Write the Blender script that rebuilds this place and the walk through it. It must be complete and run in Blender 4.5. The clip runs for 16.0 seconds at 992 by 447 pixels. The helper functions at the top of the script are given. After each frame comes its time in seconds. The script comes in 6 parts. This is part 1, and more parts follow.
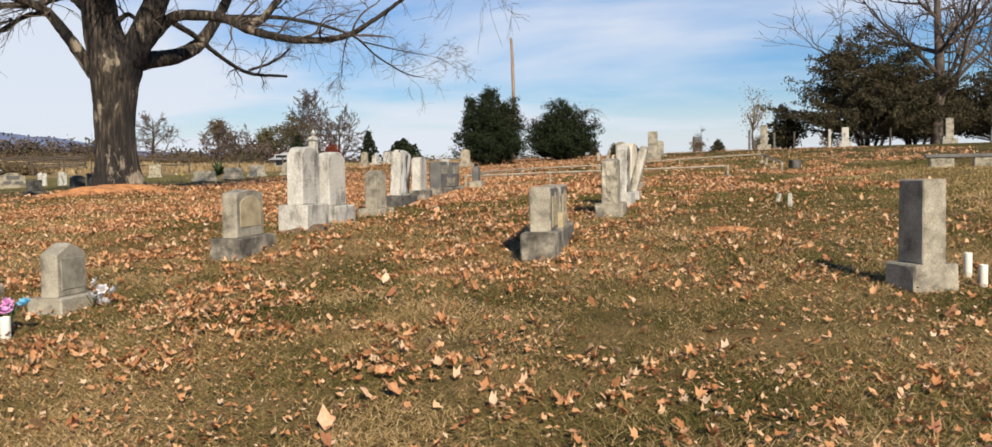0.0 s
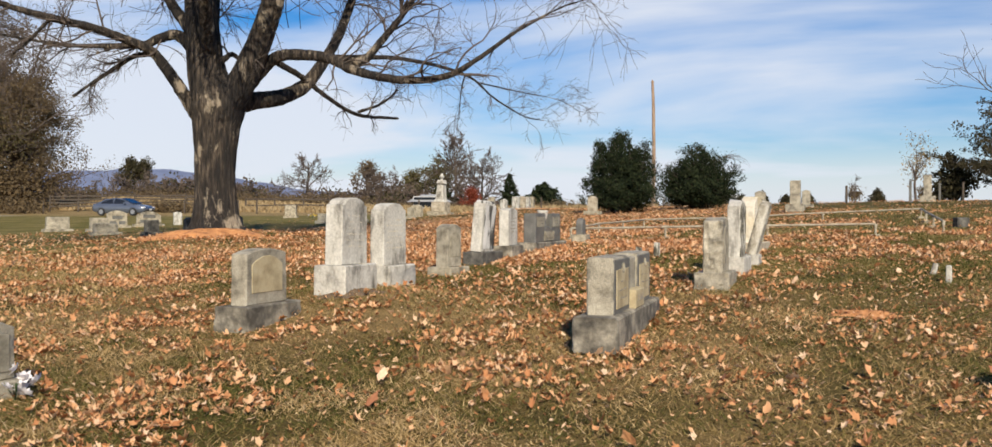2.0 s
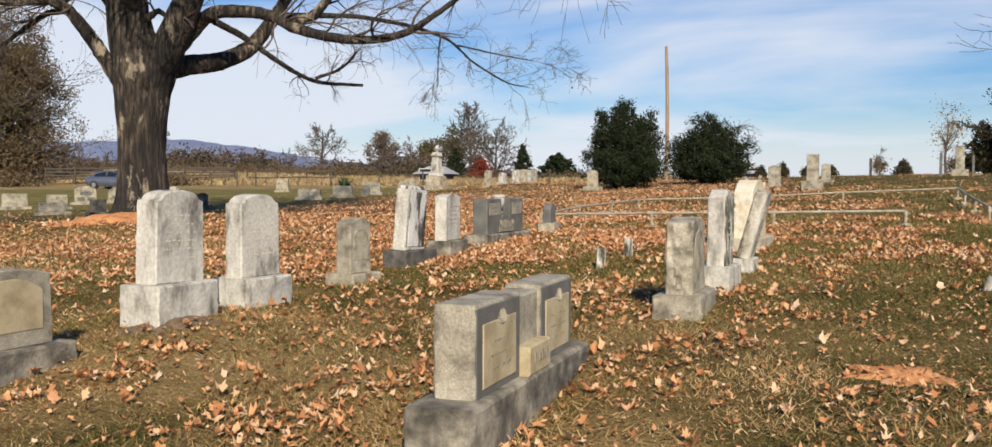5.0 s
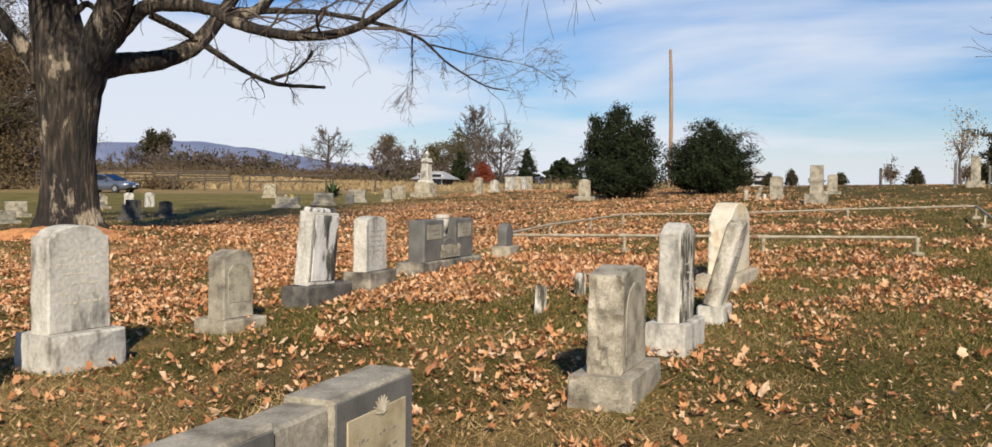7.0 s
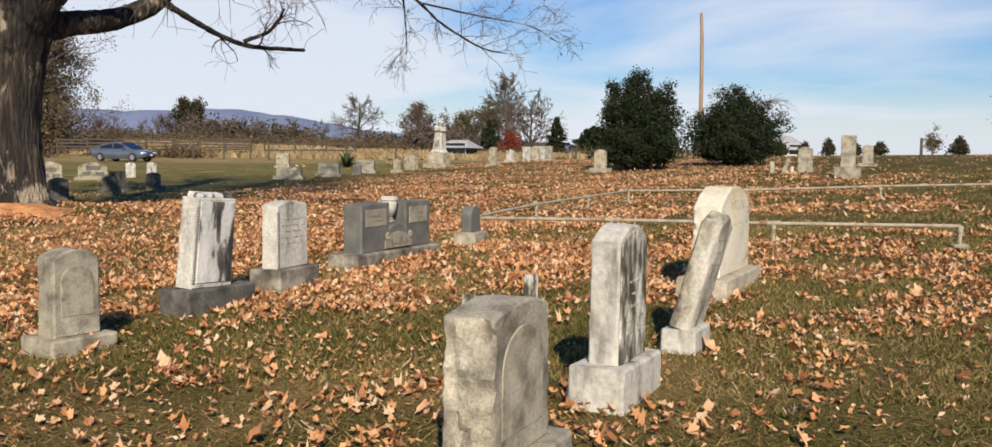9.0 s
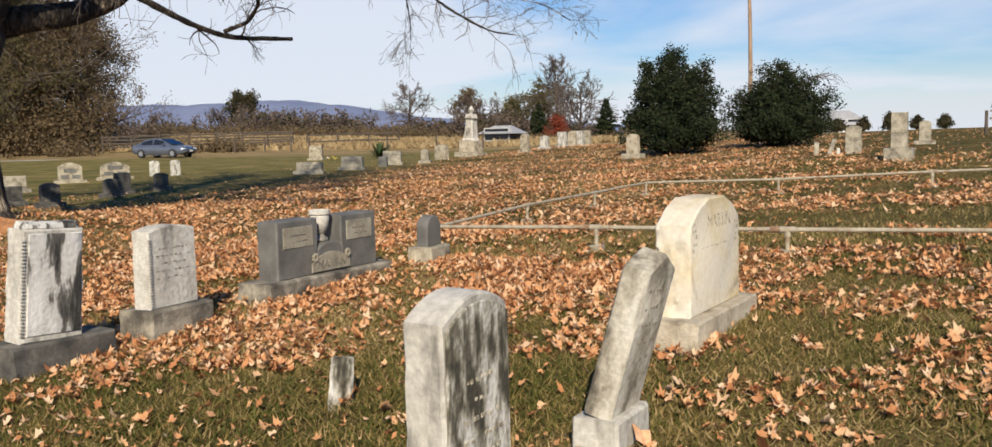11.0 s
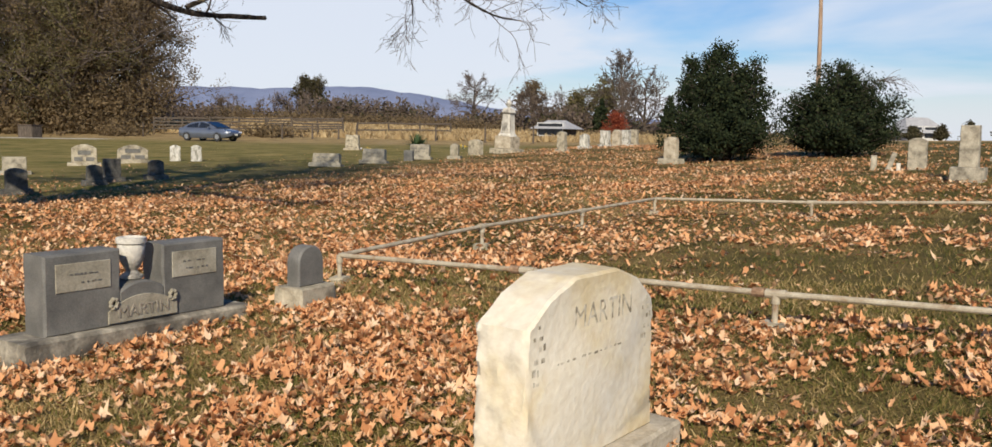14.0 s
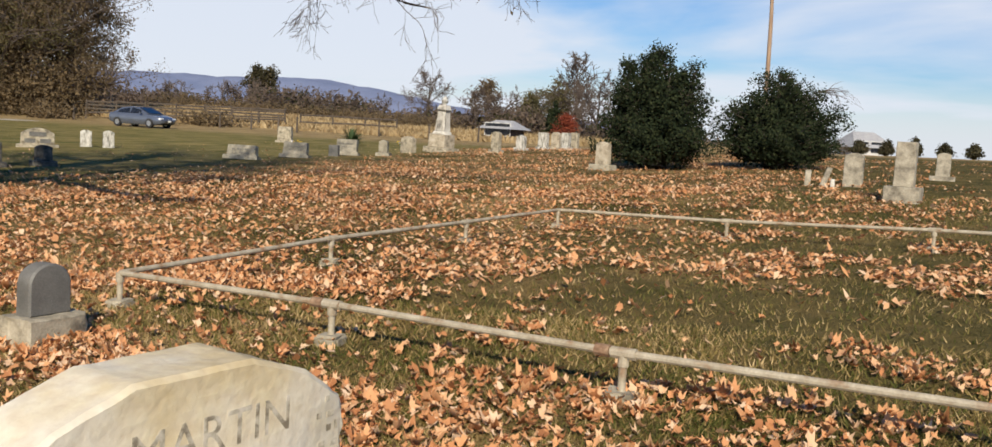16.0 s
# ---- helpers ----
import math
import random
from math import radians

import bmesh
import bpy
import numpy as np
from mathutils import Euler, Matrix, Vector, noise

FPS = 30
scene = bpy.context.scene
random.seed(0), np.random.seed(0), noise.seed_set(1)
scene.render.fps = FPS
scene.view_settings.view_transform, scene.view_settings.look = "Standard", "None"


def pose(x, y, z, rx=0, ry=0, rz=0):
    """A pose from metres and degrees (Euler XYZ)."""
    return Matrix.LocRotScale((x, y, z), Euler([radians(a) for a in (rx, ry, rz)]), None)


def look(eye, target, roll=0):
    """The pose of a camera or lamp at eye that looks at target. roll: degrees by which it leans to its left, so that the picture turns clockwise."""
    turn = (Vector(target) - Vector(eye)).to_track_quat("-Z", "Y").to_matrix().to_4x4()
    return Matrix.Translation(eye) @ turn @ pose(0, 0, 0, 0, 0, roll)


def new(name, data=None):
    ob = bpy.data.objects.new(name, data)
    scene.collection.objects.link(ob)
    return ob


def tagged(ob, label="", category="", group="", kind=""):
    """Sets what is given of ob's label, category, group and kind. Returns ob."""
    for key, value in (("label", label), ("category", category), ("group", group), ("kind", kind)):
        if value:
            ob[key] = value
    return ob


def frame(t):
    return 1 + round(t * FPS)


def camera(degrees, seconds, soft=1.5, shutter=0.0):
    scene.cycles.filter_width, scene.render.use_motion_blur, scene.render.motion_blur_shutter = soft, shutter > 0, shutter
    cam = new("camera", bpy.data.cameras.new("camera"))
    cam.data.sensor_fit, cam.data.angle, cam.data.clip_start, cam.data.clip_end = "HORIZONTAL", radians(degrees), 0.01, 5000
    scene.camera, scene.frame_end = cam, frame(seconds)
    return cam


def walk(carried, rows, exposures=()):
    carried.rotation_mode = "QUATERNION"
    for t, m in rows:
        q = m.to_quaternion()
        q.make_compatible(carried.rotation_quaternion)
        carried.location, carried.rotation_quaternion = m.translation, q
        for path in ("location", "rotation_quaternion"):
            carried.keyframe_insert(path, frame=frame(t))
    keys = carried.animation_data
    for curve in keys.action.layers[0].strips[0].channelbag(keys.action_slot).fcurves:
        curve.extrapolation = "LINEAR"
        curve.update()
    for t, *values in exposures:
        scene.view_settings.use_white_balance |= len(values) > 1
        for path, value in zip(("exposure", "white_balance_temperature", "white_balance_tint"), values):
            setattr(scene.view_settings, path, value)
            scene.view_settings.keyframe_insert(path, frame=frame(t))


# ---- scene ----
cam = camera(56.3, 16.0)
METRES, EYE, TILT, LEAN, TURN = 17.0, 1.55, -6.4, 0.0, 0.0
ROWS = [
    (0.0, 0.0, 0.0, 0.0, 0.06, 3.22, 1.0),
    (0.5, 0.0121, 0.0274, 0.0037, 3.06, 2.64, 0.2),
    (1.0, 0.0252, 0.058, 0.0085, 6.49, 2.92, -0.25),
    (1.5, 0.0362, 0.0901, 0.015, 7.73, 4.43, 0.08),
    (2.0, 0.0483, 0.1259, 0.0244, 8.95, 5.87, -1.14),
    (2.5, 0.0561, 0.1601, 0.0305, 9.42, 5.66, -1.14),
    (3.0, 0.0638, 0.1898, 0.036, 8.93, 4.63, -1.64),
    (5.5, 0.0949, 0.3448, 0.0675, 10.65, 3.95, -1.52),
    (6.0, 0.1027, 0.3761, 0.0751, 11.12, 4.15, -2.43),
    (6.5, 0.1101, 0.4072, 0.081, 10.87, 3.97, -2.45),
    (7.0, 0.119, 0.4403, 0.0868, 10.81, 4.2, -1.72),
    (7.5, 0.1265, 0.4691, 0.0922, 11.15, 3.99, -1.95),
    (8.0, 0.1326, 0.5002, 0.0974, 11.03, 3.2, -1.86),
    (8.5, 0.1414, 0.5325, 0.1031, 12.21, 2.86, -2.26),
    (9.0, 0.1486, 0.5639, 0.1075, 12.95, 2.16, -2.05),
    (11.5, 0.1901, 0.708, 0.1354, 17.14, 0.1, -0.8),
    (12.0, 0.1963, 0.7344, 0.14, 17.78, -1.36, -1.37),
    (12.5, 0.2037, 0.763, 0.1465, 18.98, -0.86, -2.93),
    (13.0, 0.2065, 0.7939, 0.1505, 19.69, -0.31, -2.32),
    (13.5, 0.2108, 0.8188, 0.1536, 19.46, -0.15, -2.17),
    (14.0, 0.2163, 0.8457, 0.158, 20.54, 0.46, -3.3),
    (14.5, 0.2203, 0.8733, 0.1606, 20.62, 1.16, -4.16),
    (15.0, 0.2244, 0.9022, 0.1646, 20.36, 1.38, -5.06),
    (15.5, 0.231, 0.9254, 0.1682, 20.31, 1.06, -5.92),
    (16.0, 0.2384, 0.9526, 0.1724, 17.72, 0.6, -5.28),
]
walk(cam, [(t, pose(0, 0, EYE, TILT, LEAN, TURN) @ pose(METRES * x, METRES * y, METRES * z, 90 + pitch, roll, yaw)) for t, x, y, z, yaw, pitch, roll in ROWS])
scene.view_settings.exposure = 0.26

# ---- world and sun ----
SUN_FROM, SUN_UP = radians(-72), radians(33)  # direction towards the sun, from +x, and its height
sun_dir = Vector((math.cos(SUN_FROM) * math.cos(SUN_UP), math.sin(SUN_FROM) * math.cos(SUN_UP), math.sin(SUN_UP)))
sun = new("sun", bpy.data.lights.new("sun", "SUN"))
sun.data.energy, sun.data.angle, sun.data.color = 5.0, radians(0.55), (1.0, 0.90, 0.74)
sun.matrix_world = look((0, 0, 60), Vector((0, 0, 60)) - sun_dir)

world = bpy.data.worlds.new("sky")
world.use_nodes = True
scene.world = world
wn, wl = world.node_tree.nodes, world.node_tree.links
wn.clear()
sky = wn.new("ShaderNodeTexSky")
sky.sky_type, sky.sun_disc = "NISHITA", False
sky.sun_elevation, sky.sun_rotation = SUN_UP, radians(90) - SUN_FROM
sky.air_density, sky.dust_density, sky.ozone_density = 1.0, 0.6, 1.5
coord = wn.new("ShaderNodeTexCoord")
sep = wn.new("ShaderNodeSeparateXYZ")
wl.new(coord.outputs["Generated"], sep.inputs[0])
lift = wn.new("ShaderNodeMath")
lift.operation, lift.inputs[1].default_value = "ADD", 0.22
wl.new(sep.outputs["Z"], lift.inputs[0])
flat = wn.new("ShaderNodeVectorMath")
flat.operation = "DIVIDE"
comb = wn.new("ShaderNodeCombineXYZ")
for k in range(3):
    wl.new(lift.outputs[0], comb.inputs[k])
wl.new(coord.outputs["Generated"], flat.inputs[0])
wl.new(comb.outputs[0], flat.inputs[1])
stretch = wn.new("ShaderNodeMapping")
stretch.inputs["Scale"].default_value = (0.42, 0.8, 0.15)
stretch.inputs["Rotation"].default_value = (0, 0, radians(12))
stretch.inputs["Location"].default_value = (0.35, 0.55, 0.0)
wl.new(flat.outputs[0], stretch.inputs[0])
cloud = wn.new("ShaderNodeTexNoise")
cloud.inputs["Scale"].default_value, cloud.inputs["Detail"].default_value, cloud.inputs["Roughness"].default_value = 1.1, 7, 0.5
cloud.inputs["Distortion"].default_value = 0.3
wl.new(stretch.outputs[0], cloud.inputs["Vector"])
ramp = wn.new("ShaderNodeValToRGB")
ramp.color_ramp.elements[0].position, ramp.color_ramp.elements[1].position = 0.42, 0.575
ramp.color_ramp.elements[0].color, ramp.color_ramp.elements[1].color = (0, 0, 0, 1), (0.92, 0.92, 0.92, 1)
bank = wn.new("ShaderNodeMath")  # the cloud bank thins out towards +x
bank.operation, bank.inputs[1].default_value = "MULTIPLY_ADD", -0.17
wl.new(sep.outputs["X"], bank.inputs[0])
wl.new(cloud.outputs["Fac"], bank.inputs[2])
thin_out = wn.new("ShaderNodeMapRange")  # and overhead
for key, value in (("From Min", 0.22), ("From Max", 0.55), ("To Min", 0.0), ("To Max", -0.5)):
    thin_out.inputs[key].default_value = value
wl.new(sep.outputs["Z"], thin_out.inputs["Value"])
cover = wn.new("ShaderNodeMath")
wl.new(bank.outputs[0], cover.inputs[0])
wl.new(thin_out.outputs[0], cover.inputs[1])
wl.new(cover.outputs[0], ramp.inputs[0])
sky_mix = wn.new("ShaderNodeMixRGB")
sky_mix.inputs[2].default_value = (9.9, 10.45, 11.6, 1)
haze = wn.new("ShaderNodeMapRange")
haze.interpolation_type = "SMOOTHSTEP"
for key, value in (("From Min", 0.0), ("From Max", 0.105), ("To Min", 0.85), ("To Max", 0.0)):
    haze.inputs[key].default_value = value
wl.new(sep.outputs["Z"], haze.inputs["Value"])
whiter = wn.new("ShaderNodeMath")
whiter.operation = "MAXIMUM"
wl.new(ramp.outputs[0], whiter.inputs[0])
wl.new(haze.outputs[0], whiter.inputs[1])
wl.new(whiter.outputs[0], sky_mix.inputs[0])
vivid = wn.new("ShaderNodeHueSaturation")
vivid.inputs["Saturation"].default_value, vivid.inputs["Value"].default_value = 1.5, 1.2
bluer = wn.new("ShaderNodeMixRGB")
bluer.blend_type, bluer.inputs[0].default_value, bluer.inputs[2].default_value = "MULTIPLY", 1.0, (0.88, 0.95, 1.14, 1)
wl.new(sky.outputs[0], bluer.inputs[1])
wl.new(bluer.outputs[0], vivid.inputs["Color"])
wl.new(vivid.outputs[0], sky_mix.inputs[1])
ground_light = wn.new("ShaderNodeBackground")
ground_light.inputs["Strength"].default_value = 0.065
wl.new(sky_mix.outputs[0], ground_light.inputs[0])
wout = wn.new("ShaderNodeOutputWorld")
wl.new(ground_light.outputs[0], wout.inputs[0])


# ---- materials ----
def ramp_material(name, stops, scale=(1, 1, 1), size=6.0, detail=6, rough=0.85, bump=0.3, bump_size=40.0, bump_depth=0.01, metallic=0.0, fine=None, fine_amount=0.35, island=0.0, objects=0.0, space="Object", distortion=0.0, wander=True, drawn_out=False):
    """A noise-coloured surface: stops are (place, colour); fine is a second, smaller noise that darkens and lightens."""
    m = bpy.data.materials.new(name)
    m.use_nodes = True
    n, l = m.node_tree.nodes, m.node_tree.links
    bsdf = n["Principled BSDF"]
    bsdf.inputs["Roughness"].default_value, bsdf.inputs["Metallic"].default_value = rough, metallic
    tc, mp = n.new("ShaderNodeTexCoord"), n.new("ShaderNodeMapping")
    mp.inputs["Scale"].default_value = scale
    l.new(tc.outputs[space], mp.inputs[0])
    source = mp.outputs[0]
    if wander:
        info, far_off, moved = n.new("ShaderNodeObjectInfo"), n.new("ShaderNodeMath"), n.new("ShaderNodeVectorMath")
        far_off.operation, far_off.inputs[1].default_value = "MULTIPLY", 43.0
        l.new(info.outputs["Random"], far_off.inputs[0])
        l.new(mp.outputs[0], moved.inputs[0])
        l.new(far_off.outputs[0], moved.inputs[1])
        source = moved.outputs[0]
    nz = n.new("ShaderNodeTexNoise")
    nz.inputs["Scale"].default_value, nz.inputs["Detail"].default_value, nz.inputs["Distortion"].default_value = size, detail, distortion
    nz.inputs["Roughness"].default_value = 0.6
    l.new(source, nz.inputs["Vector"])
    cr = n.new("ShaderNodeValToRGB")
    el = cr.color_ramp.elements
    while len(el) < len(stops):
        el.new(0.5)
    for e, (p, c) in zip(el, stops):
        e.position, e.color = p, (*c, 1)
    fac = nz.outputs["Fac"]
    for on, amount, src in ((island, island, "ShaderNodeNewGeometry"), (objects, objects, "ShaderNodeObjectInfo")):
        if on:
            g, ad = n.new(src), n.new("ShaderNodeMath")
            ad.operation, ad.inputs[1].default_value, ad.use_clamp = "MULTIPLY_ADD", amount, True
            l.new(g.outputs["Random Per Island" if src == "ShaderNodeNewGeometry" else "Random"], ad.inputs[0])
            sub = n.new("ShaderNodeMath")
            sub.operation, sub.inputs[1].default_value = "SUBTRACT", amount / 2
            l.new(fac, sub.inputs[0])
            l.new(sub.outputs[0], ad.inputs[2])
            fac = ad.outputs[0]
    l.new(fac, cr.inputs[0])
    col = cr.outputs[0]
    bn = n.new("ShaderNodeTexNoise")
    bn.inputs["Scale"].default_value, bn.inputs["Detail"].default_value = bump_size, 5
    l.new(mp.outputs[0] if drawn_out else tc.outputs[space], bn.inputs["Vector"])
    if fine_amount:
        mx = n.new("ShaderNodeMixRGB")
        mx.blend_type, mx.inputs[0].default_value = "OVERLAY", fine_amount
        l.new(col, mx.inputs[1])
        l.new(bn.outputs["Fac"], mx.inputs[2])
        col = mx.outputs[0]
    l.new(col, bsdf.inputs["Base Color"])
    if bump:
        bp = n.new("ShaderNodeBump")
        bp.inputs["Strength"].default_value, bp.inputs["Distance"].default_value = bump, bump_depth
        l.new(bn.outputs["Fac"], bp.inputs["Height"])
        l.new(bp.outputs[0], bsdf.inputs["Normal"])
    return m


def leaf_material(name, stops, through_light=0.25, rough=0.75, patch=14.0, patch_amount=0.25):
    """Thin leaves: colour by island, some light through them."""
    m = bpy.data.materials.new(name)
    m.use_nodes = True
    n, l = m.node_tree.nodes, m.node_tree.links
    bsdf, out = n["Principled BSDF"], n["Material Output"]
    g = n.new("ShaderNodeNewGeometry")
    cr = n.new("ShaderNodeValToRGB")
    el = cr.color_ramp.elements
    while len(el) < len(stops):
        el.new(0.5)
    for e, (p, c) in zip(el, stops):
        e.position, e.color = p, (*c, 1)
    tc, nz, ad = n.new("ShaderNodeTexCoord"), n.new("ShaderNodeTexNoise"), n.new("ShaderNodeMath")
    nz.inputs["Scale"].default_value, nz.inputs["Detail"].default_value = patch, 9
    l.new(tc.outputs["Object"], nz.inputs["Vector"])
    ad.operation, ad.inputs[1].default_value = "MULTIPLY_ADD", 1 - patch_amount
    l.new(g.outputs["Random Per Island"], ad.inputs[0])
    sc = n.new("ShaderNodeMath")
    sc.operation, sc.inputs[1].default_value = "MULTIPLY", patch_amount
    l.new(nz.outputs["Fac"], sc.inputs[0])
    l.new(sc.outputs[0], ad.inputs[2])
    l.new(ad.outputs[0], cr.inputs[0])
    l.new(cr.outputs[0], bsdf.inputs["Base Color"])
    bsdf.inputs["Roughness"].default_value, bsdf.inputs["Specular IOR Level"].default_value = rough, 0.2
    if through_light:
        tr, mx = n.new("ShaderNodeBsdfTranslucent"), n.new("ShaderNodeMixShader")
        mx.inputs[0].default_value = through_light
        l.new(cr.outputs[0], tr.inputs[0])
        l.new(bsdf.outputs[0], mx.inputs[1])
        l.new(tr.outputs[0], mx.inputs[2])
        l.new(mx.outputs[0], out.inputs[0])
    return m


MARBLE = ramp_material("weathered_marble", [(0.30, (0.060, 0.055, 0.045)), (0.38, (0.24, 0.222, 0.185)), (0.47, (0.45, 0.42, 0.355)), (0.75, (0.62, 0.59, 0.51))], scale=(1, 1, 0.4), size=5.0, detail=11, rough=0.8, bump=0.45, bump_size=30, bump_depth=0.014, fine_amount=0.45)
MARBLE_DARK = ramp_material("lichened_marble", [(0.33, (0.08, 0.075, 0.058)), (0.43, (0.24, 0.225, 0.185)), (0.52, (0.43, 0.41, 0.35)), (0.70, (0.64, 0.61, 0.54))], scale=(1.6, 1.6, 0.5), size=7.0, detail=9, rough=0.8, bump=0.45, bump_size=30, bump_depth=0.015)
LICHEN = ramp_material("dark_lichened_face", [(0.40, (0.05, 0.043, 0.028)), (0.47, (0.15, 0.135, 0.095)), (0.52, (0.31, 0.285, 0.225)), (0.62, (0.60, 0.57, 0.50))], scale=(1.8, 1.8, 0.6), size=8.0, detail=12, rough=0.9, bump=0.6, bump_size=45, bump_depth=0.012, fine_amount=0.5)
TANNED = ramp_material("tanned_marble", [(0.36, (0.10, 0.085, 0.06)), (0.45, (0.29, 0.255, 0.19)), (0.54, (0.45, 0.41, 0.325)), (0.70, (0.62, 0.58, 0.49))], scale=(1.3, 1.3, 0.6), size=5.0, detail=10, rough=0.85, bump=0.5, bump_size=40, bump_depth=0.012, fine_amount=0.45)
STREAKED = ramp_material("black_streaked_marble", [(0.40, (0.03, 0.028, 0.024)), (0.47, (0.13, 0.12, 0.10)), (0.51, (0.52, 0.50, 0.45)), (0.70, (0.74, 0.71, 0.65))], scale=(1.5, 1.5, 0.35), size=4.5, detail=9, rough=0.8, bump=0.45, bump_size=30, bump_depth=0.015)
CREAM = ramp_material("cream_limestone", [(0.33, (0.47, 0.36, 0.185)), (0.44, (0.57, 0.475, 0.305)), (0.54, (0.61, 0.545, 0.42)), (0.75, (0.64, 0.60, 0.51))], size=1.5, detail=7, rough=0.85, bump=0.4, bump_size=26, bump_depth=0.012, fine_amount=0.25)
GRANITE = ramp_material("grey_granite", [(0.34, (0.13, 0.112, 0.080)), (0.5, (0.30, 0.265, 0.195)), (0.72, (0.46, 0.41, 0.31))], size=5, detail=12, rough=0.75, bump=0.55, bump_size=75, bump_depth=0.008, fine_amount=0.6)
GRANITE_DARK = ramp_material("dark_granite", [(0.3, (0.085, 0.082, 0.072)), (0.6, (0.145, 0.138, 0.120)), (0.85, (0.21, 0.20, 0.17))], size=5, detail=9, rough=0.6, bump=0.2, bump_size=120, bump_depth=0.003, fine_amount=0.45)
GRANITE_TAN = ramp_material("tan_granite_panel", [(0.3, (0.25, 0.195, 0.105)), (0.5, (0.42, 0.34, 0.20)), (0.8, (0.52, 0.45, 0.30))], size=5, detail=9, rough=0.85, bump=0.2, bump_size=120, bump_depth=0.003)
CONCRETE = ramp_material("concrete", [(0.34, (0.14, 0.118, 0.080)), (0.5, (0.32, 0.28, 0.20)), (0.72, (0.47, 0.415, 0.31))], size=6, detail=9, rough=0.95, bump=0.5, bump_size=60, bump_depth=0.01)
BUFF = ramp_material("buff_concrete", [(0.34, (0.20, 0.165, 0.11)), (0.5, (0.38, 0.325, 0.235)), (0.72, (0.50, 0.44, 0.34))], size=5, detail=9, rough=0.95, bump=0.6, bump_size=40, bump_depth=0.012)
SOOTY = ramp_material("sooty_plinth", [(0.36, (0.060, 0.052, 0.040)), (0.50, (0.15, 0.132, 0.10)), (0.66, (0.34, 0.30, 0.225))], size=5, detail=11, rough=0.95, bump=0.6, bump_size=40, bump_depth=0.012)
# SHALLOW and CARVED: shade inside cut lines is put into the colour
SHALLOW = ramp_material("shallow_carving_shade", [(0.38, (0.20, 0.165, 0.11)), (0.5, (0.44, 0.39, 0.29)), (0.62, (0.58, 0.52, 0.41))], size=22, rough=0.95, bump=0)
CARVED = ramp_material("carved_line_shade", [(0.3, (0.17, 0.145, 0.11)), (0.8, (0.32, 0.285, 0.22))], size=25, rough=0.95, bump=0)
LETTER = ramp_material("cut_letter", [(0.3, (0.06, 0.055, 0.05)), (0.8, (0.13, 0.12, 0.10))], size=20, rough=0.95, bump=0)
PANEL_GREY = ramp_material("buff_panel", [(0.34, (0.17, 0.15, 0.105)), (0.5, (0.27, 0.24, 0.175)), (0.72, (0.36, 0.33, 0.255))], size=7, detail=9, rough=0.85, bump=0.3, bump_size=90, bump_depth=0.004)
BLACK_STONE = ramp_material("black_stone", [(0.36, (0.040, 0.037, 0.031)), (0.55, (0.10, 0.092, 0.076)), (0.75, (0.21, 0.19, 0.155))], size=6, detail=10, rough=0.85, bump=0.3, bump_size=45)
PIPE = ramp_material("painted_pipe", [(0.3, (0.24, 0.15, 0.08)), (0.44, (0.31, 0.26, 0.18)), (0.7, (0.43, 0.38, 0.28))], size=9, rough=0.65, bump=0.2, bump_size=70, bump_depth=0.002)
RUST = ramp_material("rusty_fitting", [(0.3, (0.14, 0.07, 0.035)), (0.7, (0.30, 0.20, 0.12))], size=30, rough=0.85, bump=0.3)
BARK = ramp_material("dark_bark", [(0.38, (0.011, 0.009, 0.007)), (0.50, (0.040, 0.030, 0.021)), (0.60, (0.090, 0.068, 0.048)), (0.76, (0.22, 0.175, 0.13))], scale=(6.5, 6.5, 0.9), size=2.0, detail=9, rough=0.97, bump=1.0, bump_size=2.8, bump_depth=0.14, drawn_out=True, distortion=0.25)
def pale_scars(m, colour, size, low, high):
    """Lay bark-less scars or sooty stains over a bark material."""
    n, l = m.node_tree.nodes, m.node_tree.links
    bsdf = n["Principled BSDF"]
    old = bsdf.inputs["Base Color"].links[0].from_socket
    tc, mp, nz, rg, mx = n.new("ShaderNodeTexCoord"), n.new("ShaderNodeMapping"), n.new("ShaderNodeTexNoise"), n.new("ShaderNodeMapRange"), n.new("ShaderNodeMixRGB")
    mp.inputs["Scale"].default_value = (1, 1, 0.45)
    nz.inputs["Scale"].default_value, nz.inputs["Detail"].default_value, nz.inputs["Roughness"].default_value = size, 9, 0.65
    rg.inputs["From Min"].default_value, rg.inputs["From Max"].default_value, rg.inputs["To Max"].default_value = low, high, 0.8
    l.new(tc.outputs["Object"], mp.inputs[0])
    l.new(mp.outputs[0], nz.inputs["Vector"])
    l.new(nz.outputs["Fac"], rg.inputs["Value"])
    l.new(rg.outputs[0], mx.inputs[0])
    l.new(old, mx.inputs[1])
    mx.inputs[2].default_value = (*colour, 1)
    l.new(mx.outputs[0], bsdf.inputs["Base Color"])


pale_scars(BARK, (0.016, 0.013, 0.011), 0.8, 0.47, 0.55)
pale_scars(BARK, (0.38, 0.31, 0.22), 2.3, 0.57, 0.63)
TWIG = ramp_material("grey_twig", [(0.3, (0.06, 0.045, 0.035)), (0.7, (0.15, 0.115, 0.09))], size=4, rough=0.9, bump=0.3)
WEATHERED_WOOD = ramp_material("weathered_wood", [(0.3, (0.035, 0.027, 0.020)), (0.7, (0.12, 0.092, 0.066))], scale=(1, 1, 0.3), size=8, rough=0.9, bump=0.3)
